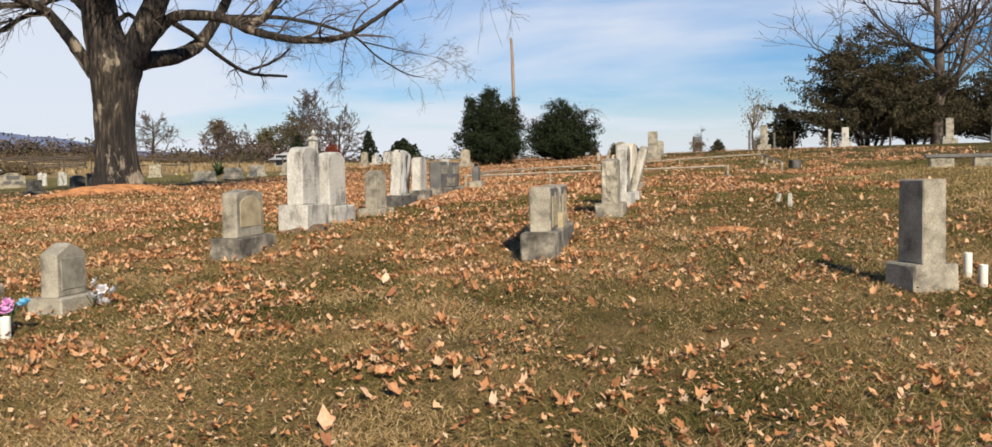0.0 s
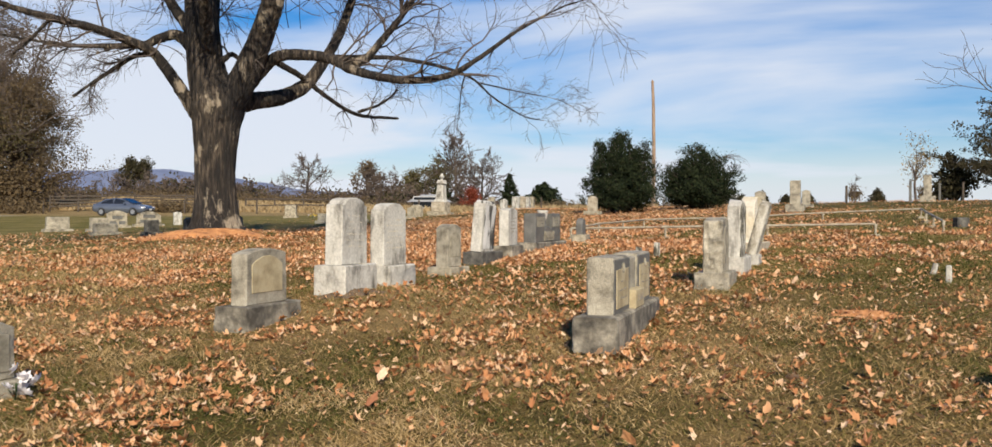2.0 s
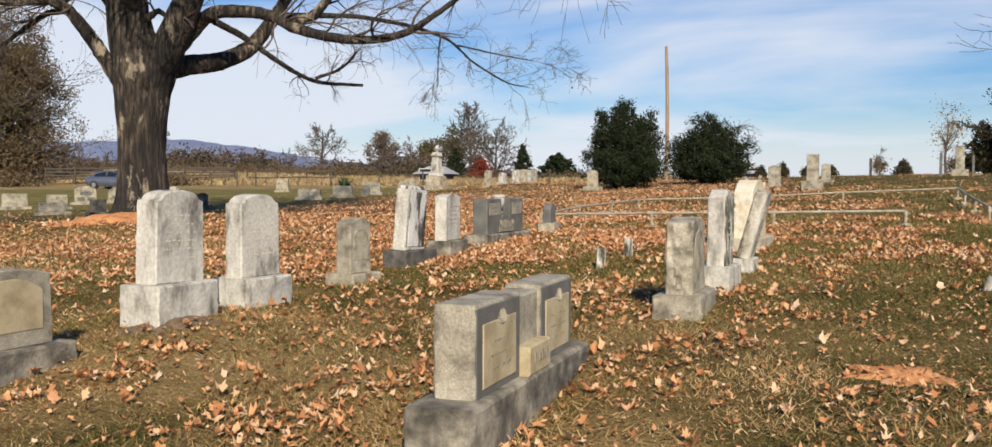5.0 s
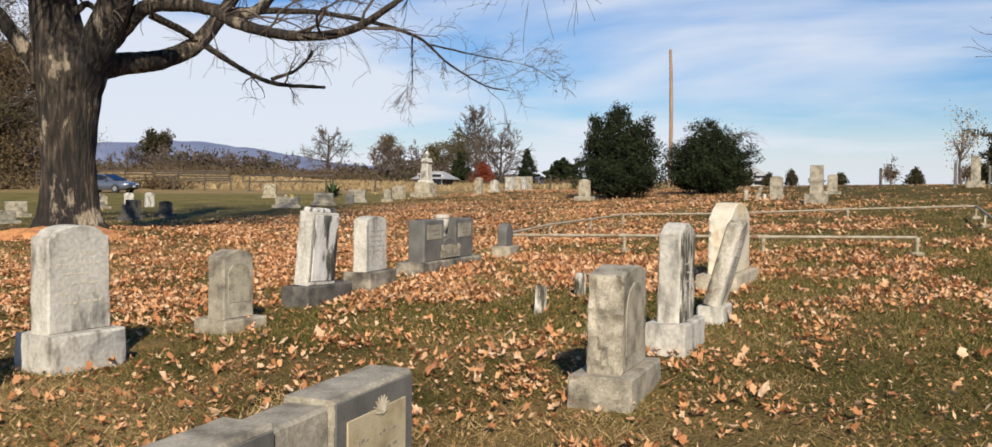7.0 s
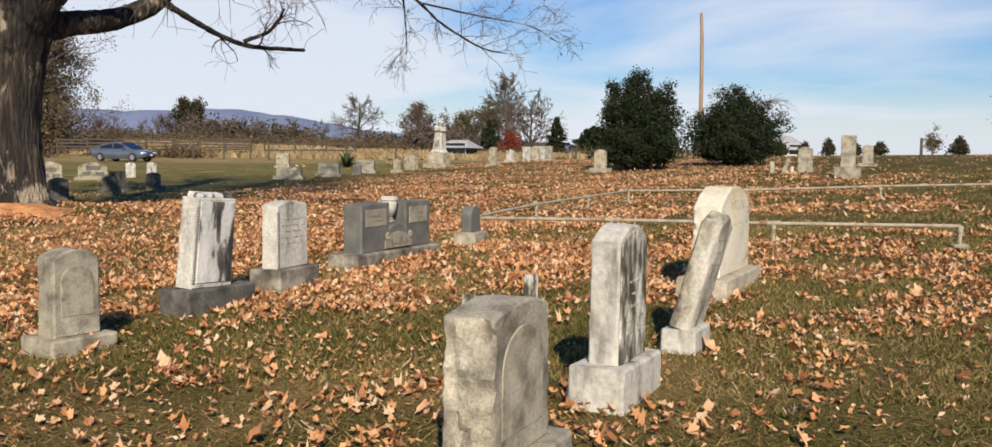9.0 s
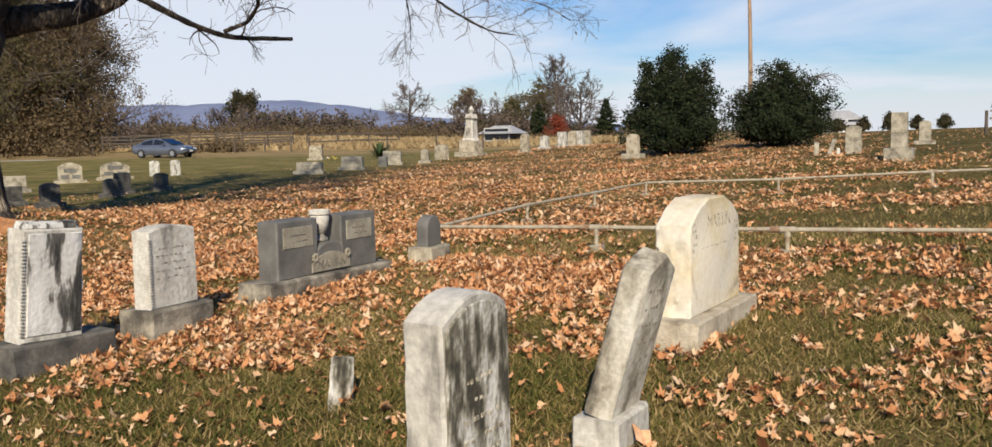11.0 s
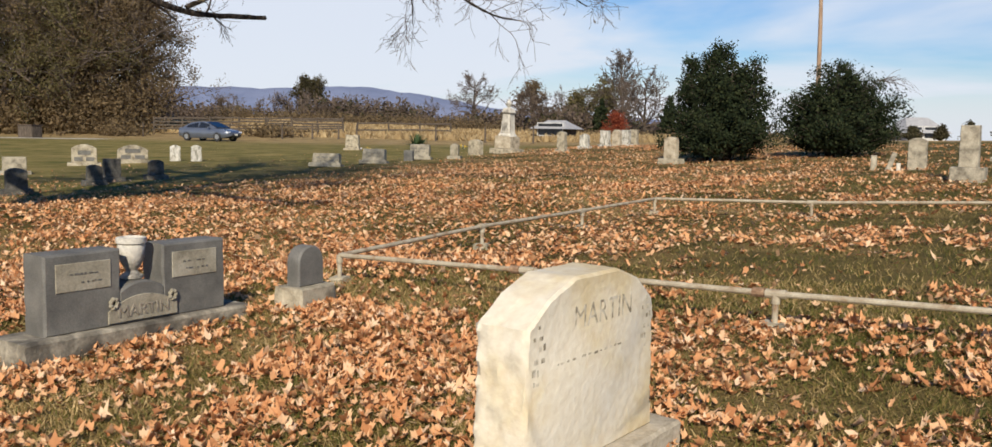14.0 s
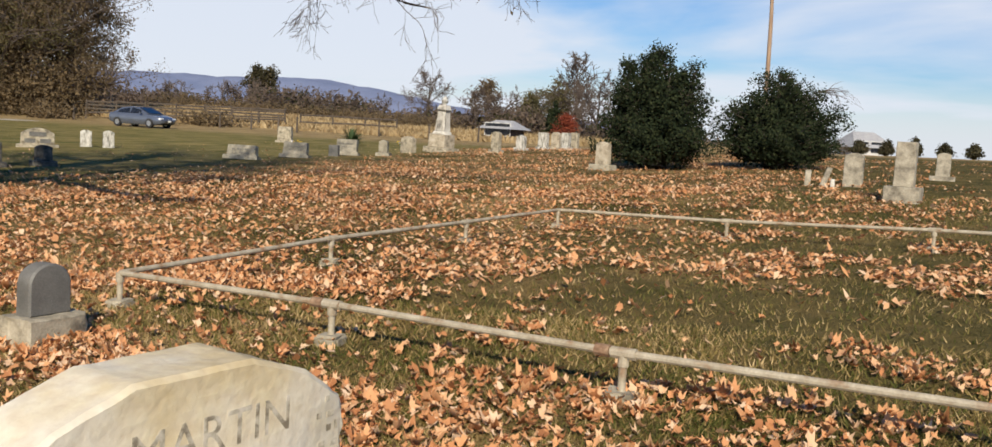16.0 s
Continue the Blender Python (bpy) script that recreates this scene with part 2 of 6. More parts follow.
POLE_WOOD = ramp_material("pole_wood", [(0.3, (0.22, 0.14, 0.09)), (0.7, (0.38, 0.27, 0.18))], scale=(1, 1, 0.1), size=8, rough=0.9, bump=0.3)
CLAY = ramp_material("orange_clay", [(0.32, (0.26, 0.11, 0.04)), (0.45, (0.46, 0.20, 0.075)), (0.6, (0.58, 0.27, 0.10)), (0.8, (0.64, 0.38, 0.19))], size=5, detail=9, rough=0.98, bump=0.8, bump_size=26, bump_depth=0.03)
FALLEN = leaf_material("fallen_leaf", [(0.0, (0.27, 0.11, 0.045)), (0.25, (0.48, 0.21, 0.085)), (0.5, (0.66, 0.34, 0.155)), (0.75, (0.70, 0.44, 0.245)), (1.0, (0.76, 0.60, 0.43))], 0.2)
GRASS = leaf_material("lawn_grass", [(0.20, (0.085, 0.082, 0.022)), (0.31, (0.19, 0.140, 0.045)), (0.43, (0.34, 0.225, 0.090)), (0.60, (0.50, 0.345, 0.155)), (0.84, (0.72, 0.55, 0.31))], 0.2, patch=0.8, patch_amount=0.6)
GREEN_GRASS = leaf_material("greener_grass", [(0.26, (0.060, 0.072, 0.014)), (0.42, (0.120, 0.115, 0.027)), (0.56, (0.25, 0.175, 0.060)), (0.80, (0.56, 0.41, 0.20))], 0.25, patch=0.55, patch_amount=0.55)
CEDAR = leaf_material("cedar_foliage", [(0.0, (0.007, 0.012, 0.005)), (0.5, (0.015, 0.024, 0.009)), (1.0, (0.048, 0.054, 0.022))], 0.06, rough=0.95)
PINE = leaf_material("pine_foliage", [(0.0, (0.028, 0.028, 0.014)), (0.5, (0.048, 0.044, 0.02)), (1.0, (0.085, 0.066, 0.032))], 0.15)
AUTUMN = leaf_material("autumn_foliage", [(0.0, (0.115, 0.082, 0.046)), (0.4, (0.165, 0.118, 0.064)), (0.75, (0.205, 0.150, 0.080)), (1.0, (0.26, 0.175, 0.09))], 0.45)
WOODS = leaf_material("brown_woods", [(0.0, (0.115, 0.086, 0.064)), (0.5, (0.145, 0.108, 0.080)), (1.0, (0.185, 0.138, 0.10))], 0.4)
CREST = leaf_material("brownish_evergreen", [(0.0, (0.038, 0.034, 0.018)), (0.5, (0.066, 0.056, 0.028)), (1.0, (0.11, 0.084, 0.044))], 0.25)
OLIVE = leaf_material("olive_foliage", [(0.0, (0.105, 0.095, 0.042)), (0.6, (0.16, 0.138, 0.060)), (1.0, (0.22, 0.178, 0.08))], 0.45)
DRY = leaf_material("dry_grass", [(0.0, (0.20, 0.13, 0.06)), (0.6, (0.36, 0.26, 0.13)), (1.0, (0.46, 0.36, 0.2))], 0.15)
RED_BUSH = leaf_material("red_foliage", [(0.0, (0.12, 0.025, 0.015)), (1.0, (0.3, 0.07, 0.03))], 0.15)
YUCCA = leaf_material("yucca_leaf", [(0.0, (0.025, 0.05, 0.02)), (1.0, (0.08, 0.12, 0.05))], 0.05)
WHITE_PETAL = leaf_material("white_petal", [(0.0, (0.75, 0.70, 0.70)), (1.0, (0.85, 0.82, 0.80))], 0.25)
BLUE_PETAL = leaf_material("blue_petal", [(0.0, (0.08, 0.35, 0.55)), (1.0, (0.25, 0.6, 0.75))], 0.2)
PINK_PETAL = leaf_material("pink_petal", [(0.0, (0.65, 0.22, 0.5)), (1.0, (0.8, 0.5, 0.72))], 0.2)
YELLOW_PETAL = leaf_material("yellow_petal", [(0.0, (0.7, 0.45, 0.03)), (1.0, (0.8, 0.62, 0.1))], 0.2)
WHITE_PAINT = ramp_material("white_plastic", [(0.3, (0.72, 0.69, 0.58)), (0.7, (0.8, 0.78, 0.68))], size=12, rough=0.6, bump=0.1)
ROOF = ramp_material("grey_roof", [(0.3, (0.26, 0.26, 0.26)), (0.7, (0.40, 0.39, 0.38))], size=3, rough=0.6, bump=0.2)
BROWN_WALL = ramp_material("brown_siding", [(0.3, (0.05, 0.035, 0.025)), (0.7, (0.11, 0.08, 0.06))], size=3, rough=0.9, bump=0.2)
PALE_WALL = ramp_material("pale_siding", [(0.3, (0.45, 0.44, 0.42)), (0.7, (0.6, 0.59, 0.56))], size=3, rough=0.8, bump=0.2)
CAR_PAINT = ramp_material("blue_grey_car_paint", [(0.3, (0.13, 0.15, 0.19)), (0.7, (0.16, 0.18, 0.22))], size=2, rough=0.25, bump=0, metallic=0.55, fine_amount=0)
CAR_GLASS = ramp_material("tinted_glass", [(0.3, (0.012, 0.014, 0.018)), (0.7, (0.02, 0.022, 0.026))], size=2, rough=0.08, bump=0, fine_amount=0)
RUBBER = ramp_material("rubber", [(0.3, (0.015, 0.015, 0.015)), (0.7, (0.03, 0.03, 0.03))], size=9, rough=0.9, bump=0.2)
CHROME = ramp_material("alloy", [(0.3, (0.5, 0.5, 0.5)), (0.7, (0.62, 0.62, 0.62))], size=9, rough=0.3, metallic=0.9, bump=0)
LAMP_GLASS = ramp_material("headlight_lens", [(0.3, (0.6, 0.62, 0.65)), (0.7, (0.75, 0.76, 0.78))], size=9, rough=0.15, bump=0)
# haze over the far ridge, mixed into its base colour
RIDGE_BLUE = ramp_material("hazed_ridge_woods", [(0.35, (0.12, 0.15, 0.24)), (0.65, (0.165, 0.195, 0.29))], size=0.012, rough=1.0, bump=0)
GRAVEL = ramp_material("pale_gravel", [(0.3, (0.36, 0.32, 0.26)), (0.7, (0.5, 0.46, 0.38))], size=9, rough=1.0, bump=0.4)


# ---- helpers of this scene ----
def smooth(a, b, v):
    k = np.clip((v - a) / (b - a), 0, 1)
    return k * k * (3 - 2 * k)


def ground_z(x, y):
    """Height of the turf: a gentle hill that rises ahead and to the right."""
    ys, xs = 32 * np.tanh(y / 32), 18 * np.tanh(x / 18)
    z = -0.042 + 0.06689 * ys + 0.0058 * xs + 0.001404 * xs * ys
    left = 0.5 - 0.5 * np.tanh((x - 5) / 12)
    z = z + 0.5 * smooth(36, 75, y) * left
    z = z + smooth(70, 108, y) * np.clip(-x / 45, 0, 1.3) * 1.5
    z = z + 0.16 * np.exp(-((x + 2.65) ** 2 + (y - 12.55) ** 2) / 1.3) + 0.07 * np.exp(-((x - 1.8) ** 2 + (y - 13.6) ** 2) / 3.0)
    z = z - 0.17 * np.exp(-((x - 2.3) ** 2 / 20 + (y - 29) ** 2 / 14))
    z = z + 0.26 * np.exp(-((x + 6.4) ** 2 / 14 + (y - 53.5) ** 2 / 60))
    return z + 0.30 * np.exp(-((x + 9.9) ** 2 + (y - 24.1) ** 2) / 6.0)


def gz(x, y):
    return float(ground_z(np.float64(x), np.float64(y)))


rng = np.random.default_rng(7)
WAVES = [(rng.normal(0, 1, 2), rng.uniform(0, 6.28), f) for f in (0.25, 0.25, 0.45, 0.45, 0.7, 0.7, 1.1, 1.1, 1.7, 1.7, 2.6, 2.6)]


def patches(x, y):
    """A smooth field of patches, about -1 to 1."""
    v = 0
    for d, ph, f in WAVES:
        d = d / np.hypot(*d)
        v = v + np.sin((x * d[0] + y * d[1]) * f * 1.9 + ph + 1.3 * np.sin((x * d[1] - y * d[0]) * f + 2 * ph)) * 0.38
    return v * 0.62


def mesh_object(name, verts, faces, material, parent=None, label="", smooth_shade=False):
    me = bpy.data.meshes.new(name)
    me.from_pydata(verts, [], faces)
    me.materials.append(material)
    if smooth_shade:
        me.polygons.foreach_set("use_smooth", [True] * len(me.polygons))
    me.update()
    ob = new(name, me)
    if parent:
        ob.parent = parent
    if label:
        ob["label"] = label
    return ob


def array_object(name, co, idx, sides, material, parent=None, smooth_shade=False):
    """A mesh from numpy arrays of corners and equal-sided faces."""
    me = bpy.data.meshes.new(name)
    nf = len(idx) // sides
    me.vertices.add(len(co))
    me.vertices.foreach_set("co", np.asarray(co, np.float32).ravel())
    me.loops.add(len(idx))
    me.loops.foreach_set("vertex_index", np.asarray(idx, np.int32))
    me.polygons.add(nf)
    me.polygons.foreach_set("loop_start", np.arange(0, nf * sides, sides, dtype=np.int32))
    if smooth_shade:
        me.polygons.foreach_set("use_smooth", np.ones(nf, bool))
    me.materials.append(material)
    me.update(calc_edges=True)
    me.validate()
    ob = new(name, me)
    if parent:
        ob.parent = parent
    return ob


def part(name, bm, material, parent, label=""):
    me = bpy.data.meshes.new(name)
    bmesh.ops.recalc_face_normals(bm, faces=bm.faces)
    bm.to_mesh(me)
    bm.free()
    me.materials.append(material)
    if len(me.polygons) > 24:
        me.polygons.foreach_set("use_smooth", np.ones(len(me.polygons), bool))
        me.set_sharp_from_angle(angle=radians(38))
    ob = new(name, me)
    ob.parent = parent
    if label:
        ob["label"] = label
    return ob


def thing(name, x, y, turn, label, category, group="", z=None, lean=(0, 0), kind=""):
    """An Empty at a thing's base; turn is the heading of its local x in degrees, lean tips it about its x and y."""
    e = new(name)
    e.empty_display_size = 0.1
    e.matrix_basis = pose(x, y, gz(x, y) if z is None else z, 0, 0, turn) @ pose(0, 0, 0, lean[0], lean[1], 0)
    return tagged(e, label, category, group, kind)


def box(bm, cx, cy, z0, sx, sy, sz, bevel=0.0, jitter=0.0):
    r = bmesh.ops.create_cube(bm, size=1, matrix=Matrix.Translation((cx, cy, z0 + sz / 2)) @ Matrix.Diagonal((sx, sy, sz, 1)))
    if bevel:
        es = {e for v in r["verts"] for e in v.link_edges}
        r = bmesh.ops.bevel(bm, geom=list(es), offset=bevel, segments=2, affect="EDGES")
    if jitter:
        for v in r["verts"]:
            v.co += Vector(noise.random_unit_vector()) * jitter
    return bm


def cyl(bm, cx, cy, z0, r0, r1, h, seg=16, m=None):
    mat = Matrix.Translation((cx, cy, z0 + h / 2))
    if m is not None:
        mat = m
    bmesh.ops.create_cone(bm, cap_ends=True, segments=seg, radius1=r0, radius2=r1, depth=h, matrix=mat)
    return bm


def tube_between(bm, a, b, r, seg=10):
    a, b = Vector(a), Vector(b)
    m = Matrix.Translation((a + b) / 2) @ (b - a).to_track_quat("Z", "Y").to_matrix().to_4x4()
    bmesh.ops.create_cone(bm, cap_ends=True, segments=seg, radius1=r, radius2=r, depth=(b - a).length, matrix=m)
    return bm


def outline(w, h, top, step=0.05):
    """A headstone's outline in x and z, anticlockwise from the lower left, with points every step."""
    hw = w / 2
    if top == "arch":
        r = hw
        pts = [(-hw, 0), (hw, 0), (hw, h - 0.42 * w)] + [(hw * math.cos(a), h - 0.42 * w + 0.42 * w * math.sin(a)) for a in np.linspace(0.12, math.pi - 0.12, 14)] + [(-hw, h - 0.42 * w)]
    elif top == "low_arch":
        s = 0.17 * w
        pts = [(-hw, 0), (hw, 0)] + [(hw * k, h - s * k * k) for k in np.linspace(1, -1, 13)]
    elif top == "slight":
        s = 0.07 * w
        pts = [(-hw, 0), (hw, 0)] + [(hw * k, h - s * k * k) for k in np.linspace(1, -1, 9)]
    elif top == "shoulder":
        s = 0.16 * w
        pts = [(-hw, 0), (hw, 0), (hw, h - s), (hw * 0.86, h - s * 0.92)] + [(hw * 0.8 * math.cos(a), h - s * 0.8 + s * 0.8 * math.sin(a)) for a in np.linspace(0.1, math.pi - 0.1, 10)] + [(-hw * 0.86, h - s * 0.92), (-hw, h - s)]
    elif top == "peak":
        pts = [(-hw, 0), (hw, 0), (hw, h - 0.22 * w), (0, h), (-hw, h - 0.22 * w)]
    elif top == "clipped":
        c = 0.14 * w
        pts = [(-hw, 0), (hw, 0), (hw, h - c * 1.1), (hw - c, h - c * 0.45), (hw * 0.35, h), (-hw * 0.35, h), (-hw + c, h - c * 0.45), (-hw, h - c * 1.1)]
    else:
        pts = [(-hw, 0), (hw, 0), (hw, h), (-hw, h)]
    out = []
    for (ax, az), (bx, bz) in zip(pts, pts[1:] + pts[:1]):
        k = max(1, int(math.hypot(bx - ax, bz - az) / step))
        out += [(ax + (bx - ax) * i / k, az + (bz - az) * i / k) for i in range(k)]
    return out


def slab(w, d, h, top="flat", rough=0.004, seed=0, chamfer=0.010, taper=0.0, z0=0.0, cx=0.0, cy=0.0, rows=7):
    """A headstone or block: the outline pushed through its depth, with a worn edge and uneven sides."""
    pro = outline(w, h, top, 0.028 if rough > 0.015 else 0.05)
    rows = rows + 4 if rough > 0.015 else rows
    bm = bmesh.new()
    ys = [(-d / 2, chamfer), (-d / 2 + chamfer, 0)] + [(-d / 2 + chamfer + (d - 2 * chamfer) * i / rows, 0) for i in range(1, rows)] + [(d / 2 - chamfer, 0), (d / 2, chamfer)]
    rings = []
    for y, inset in ys:
        ring = []
        for x, z in pro:
            kx, kz = 1 - 2 * inset / w, 1 - 2 * inset / h
            px, pz = x * kx, h / 2 + (z - h / 2) * kz
            n = noise.noise(Vector((px * 9 + seed * 3.1, y * 9, pz * 9))) + 0.5 * noise.noise(Vector((px * 25, y * 25 + seed, pz * 25)))
            n2 = noise.noise(Vector((px * 40 + seed, y * 40, pz * 40)))
            side = math.copysign(1, px) if abs(px) > 0.47 * w and 0.02 < pz < h else 0
            top_wear = 0.25 * rough * n if pz > 0.6 * h and not side else 0
            t = 1 - taper * pz / h
            ring.append(bm.verts.new(((px + side * rough * (n + 0.8 * n2)) * t + cx, y * t + cy, pz + top_wear + z0)))
        rings.append(ring)
    k = len(pro)
    for a, b in zip(rings, rings[1:]):
        for i in range(k):
            bm.faces.new((a[i], b[i], b[(i + 1) % k], a[(i + 1) % k]))
    bm.faces.new(rings[0])
    bm.faces.new(rings[-1][::-1])
    return bm


def lettering(text, size, parent, material, x, y, z, depth=0.004, label="cut capital letters", name="lettering"):
    """Raised or cut capitals on a face that looks towards local -y."""
    cu = bpy.data.curves.new(name, "FONT")
    cu.body, cu.size, cu.extrude, cu.align_x = text, size, depth, "CENTER"
    tmp = bpy.data.objects.new(name, cu)
    scene.collection.objects.link(tmp)
    dg = bpy.context.evaluated_depsgraph_get()
    me = bpy.data.meshes.new_from_object(tmp.evaluated_get(dg))
    bpy.data.objects.remove(tmp)
    me.materials.clear()
    me.materials.append(material)
    ob = new(name, me)
    ob.parent = parent
    ob.matrix_basis = pose(x, y, z, 90, 0, 0)
    ob["label"] = label
    return ob


def text_bars(parent, material, w, z_top, y, lines, pitch, seed=0, cx=0.0, th=0.014):
    """Worn lines of writing that cannot be read, as thin broken bars."""
    r = random.Random(seed)
    bm = bmesh.new()
    for i in range(lines):
        x = -w / 2 * r.uniform(0.6, 1)
        while x < w / 2 * 0.85:
            l = r.uniform(0.008, 0.035)
            if r.random() < 0.8:
                box(bm, cx + x + l / 2, y, z_top - i * pitch + r.uniform(-0.003, 0.003), l, 0.004, th * r.uniform(0.5, 1))
            x += l + r.uniform(0.008, 0.025)
    return tagged(part("inscription", bm, material, parent), kind="stuff")


def headstone(x, y, turn, base, die, top, label, base_material, die_material, rough=0.006, base_rough=0.01, seed=0, lean=(0, 0), tip=(0, 0), lines=0, line_material=None, taper=0.03, shift=0.0, group="gravestones", sink=0.05):
    """A gravestone on its plinth; (x, y) is the corner of the plinth nearest to the path, where its narrow end and its front meet."""
    a = radians(turn)
    cx = x + math.cos(a) * base[0] / 2 - math.sin(a) * base[1] / 2
    cy = y + math.sin(a) * base[0] / 2 + math.cos(a) * base[1] / 2
    e = thing("gravestone", cx, cy, turn, label, "gravestone", group, lean=lean)
    part("plinth", slab(base[0], base[1], base[2] + sink, "flat", base_rough, seed, 0.015, 0.02, -sink), base_material, e)
    d = part("stone", slab(die[0], die[1], die[2], top, rough, seed + 5, 0.012, taper), die_material, e)
    d.matrix_basis = pose(shift, 0, base[2] - 0.004, tip[0], tip[1], 0)
    if lines:
        text_bars(d, line_material or LETTER, die[0] * 0.75, die[2] * 0.72, -die[1] / 2 * (1 - taper * 0.6) - 0.001, lines, die[2] * 0.09, seed)
    return e, d


# ---- ground ----
def axis(lo, hi, step, far):
    mid = np.arange(lo, hi + step / 2, step)
    out = [step]
    while sum(out) < far:
        out.append(out[-1] * 1.22)
    out = np.cumsum(out)
    return np.concatenate([(lo - out)[::-1], mid, hi + out])


gx, gy = axis(-18, 11, 0.3, 3600), axis(-3, 48, 0.3, 3600)
GX, GY = np.meshgrid(gx, gy)
near = np.exp(-np.clip(np.hypot(np.clip(np.abs(GX) - 15, 0, None), np.clip(np.abs(GY - 22) - 26, 0, None)), 0, 50) / 5)
GZ = ground_z(GX, GY) + near * (0.012 * patches(GX * 1.7, GY * 1.7) + rng.normal(0, 0.004, GX.shape)) - 0.006
nx, ny = len(gx), len(gy)
quad = (np.arange(ny - 1)[:, None] * nx + np.arange(nx - 1)[None, :]).ravel()
TURF = ramp_material("autumn_turf", [(0.32, (0.058, 0.056, 0.016)), (0.44, (0.125, 0.092, 0.034)), (0.55, (0.22, 0.148, 0.060)), (0.70, (0.34, 0.235, 0.105))], size=0.55, detail=9, rough=0.97, bump=1.0, bump_size=38, bump_depth=0.05, fine_amount=0.65, wander=False)

TURF.node_tree.nodes["Principled BSDF"].inputs["Specular IOR Level"].default_value = 0.05


def turf_zone(axis_name, start, end, colours, size):
    """Blend another kind of turf in along x or y, with a ragged edge."""
    n, l = TURF.node_tree.nodes, TURF.node_tree.links
    bsdf = n["Principled BSDF"]
    old = bsdf.inputs["Base Color"].links[0].from_socket
    tc, xyz, wob, ad, rg = n.new("ShaderNodeTexCoord"), n.new("ShaderNodeSeparateXYZ"), n.new("ShaderNodeTexNoise"), n.new("ShaderNodeMath"), n.new("ShaderNodeMapRange")
    l.new(tc.outputs["Object"], xyz.inputs[0])
    l.new(tc.outputs["Object"], wob.inputs["Vector"])
    wob.inputs["Scale"].default_value, wob.inputs["Detail"].default_value = 0.3, 8
    ad.operation, ad.inputs[1].default_value = "MULTIPLY_ADD", 9.0
    l.new(wob.outputs["Fac"], ad.inputs[0])
    l.new(xyz.outputs[axis_name], ad.inputs[2])
    rg.inputs["From Min"].default_value, rg.inputs["From Max"].default_value = start + 4.5, end + 4.5
    l.new(ad.outputs[0], rg.inputs["Value"])
    nz, cr, mx = n.new("ShaderNodeTexNoise"), n.new("ShaderNodeValToRGB"), n.new("ShaderNodeMixRGB")
    nz.inputs["Scale"].default_value, nz.inputs["Detail"].default_value, nz.inputs["Roughness"].default_value = size, 10, 0.7
    l.new(tc.outputs["Object"], nz.inputs["Vector"])
    cr.color_ramp.elements[0].position, cr.color_ramp.elements[1].position = 0.35, 0.65
    cr.color_ramp.elements[0].color, cr.color_ramp.elements[1].color = (*colours[0], 1), (*colours[1], 1)
    l.new(nz.outputs["Fac"], cr.inputs[0])
    l.new(rg.outputs[0], mx.inputs[0])
    l.new(old, mx.inputs[1])
    l.new(cr.outputs[0], mx.inputs[2])
    l.new(mx.outputs[0], bsdf.inputs["Base Color"])


turf_zone("X", -9.0, -14.0, ((0.095, 0.098, 0.028), (0.29, 0.22, 0.085)), 0.6)
turf_zone("X", 1.0, 5.0, ((0.052, 0.055, 0.016), (0.175, 0.125, 0.048)), 0.9)
turf_zone("Y", 67.0, 75.0, ((0.22, 0.15, 0.065), (0.38, 0.28, 0.14)), 0.5)
ground = array_object("ground", np.stack([GX.ravel(), GY.ravel(), GZ.ravel()], 1), np.stack([quad, quad + 1, quad + nx + 1, quad + nx], 1).ravel(), 4, TURF, smooth_shade=True)
tagged(ground, "patchy green and straw-coloured autumn cemetery turf", "ground", kind="structure")


def mound(name, cx, cy, rx, ry, h, material, label, seed, z_from=None):
    """A low uneven heap that runs out into the turf."""
    r = np.random.default_rng(seed)
    vs, fs, n, rings = [], [], 36, 9
    ph = r.uniform(0, 6.28, 5)
    for j in range(rings + 1):
        k = j / rings
        for i in range(n):
            a = 2 * math.pi * i / n
            e = 1 + 0.16 * math.sin(2 * a + ph[0]) + 0.12 * math.sin(5 * a + ph[1]) + 0.09 * math.sin(9 * a + ph[2]) + r.normal(0, 0.05) * k
            x, y = cx + rx * k * e * math.cos(a), cy + ry * k * e * math.sin(a)
            z = gz(x, y) + h * (1 - k * k) * (0.8 + 0.4 * math.sin(3 * x + ph[3]) * math.sin(4 * y + ph[4])) + r.normal(0, h * 0.13) - 0.03 * k
            vs.append((x, y, z))
    for j in range(rings):
        for i in range(n):
            fs.append((j * n + i, j * n + (i + 1) % n, (j + 1) * n + (i + 1) % n, (j + 1) * n + i))
    return tagged(mesh_object(name, vs, fs, material, smooth_shade=True), label, "earth")


mound("clay_mound", -9.7, 23.4, 1.8, 0.92, 0.14, CLAY, "orange clay heaped round the foot of the maple", 3)
mound("bare_clay_patch", 2.95, 11.6, 0.46, 0.34, 0.045, CLAY, "worn patch of bare orange clay in the turf", 4)
mound("soil_under_plinth", -2.45, 12.35, 0.5, 0.34, 0.07, ramp_material("brown_soil", [(0.3, (0.09, 0.06, 0.035)), (0.7, (0.22, 0.15, 0.09))], size=9, rough=1, bump=0.9, bump_size=30, bump_depth=0.03), "eroded brown soil below a marble plinth", 5)

# ---- gravestones along the walk ----
T = 78
# small granite stone with white flowers
e, d = headstone(-3.68, 7.77, T, (0.55, 0.34, 0.12), (0.40, 0.17, 0.46), "peak", "small grey granite gravestone with a pointed top", GRANITE, GRANITE, seed=1)
part("panel", slab(0.29, 0.012, 0.27, "flat", 0.001, 2, 0.003, 0, 0.06, 0, -0.085), PANEL_GREY, d, "dull inset panel")
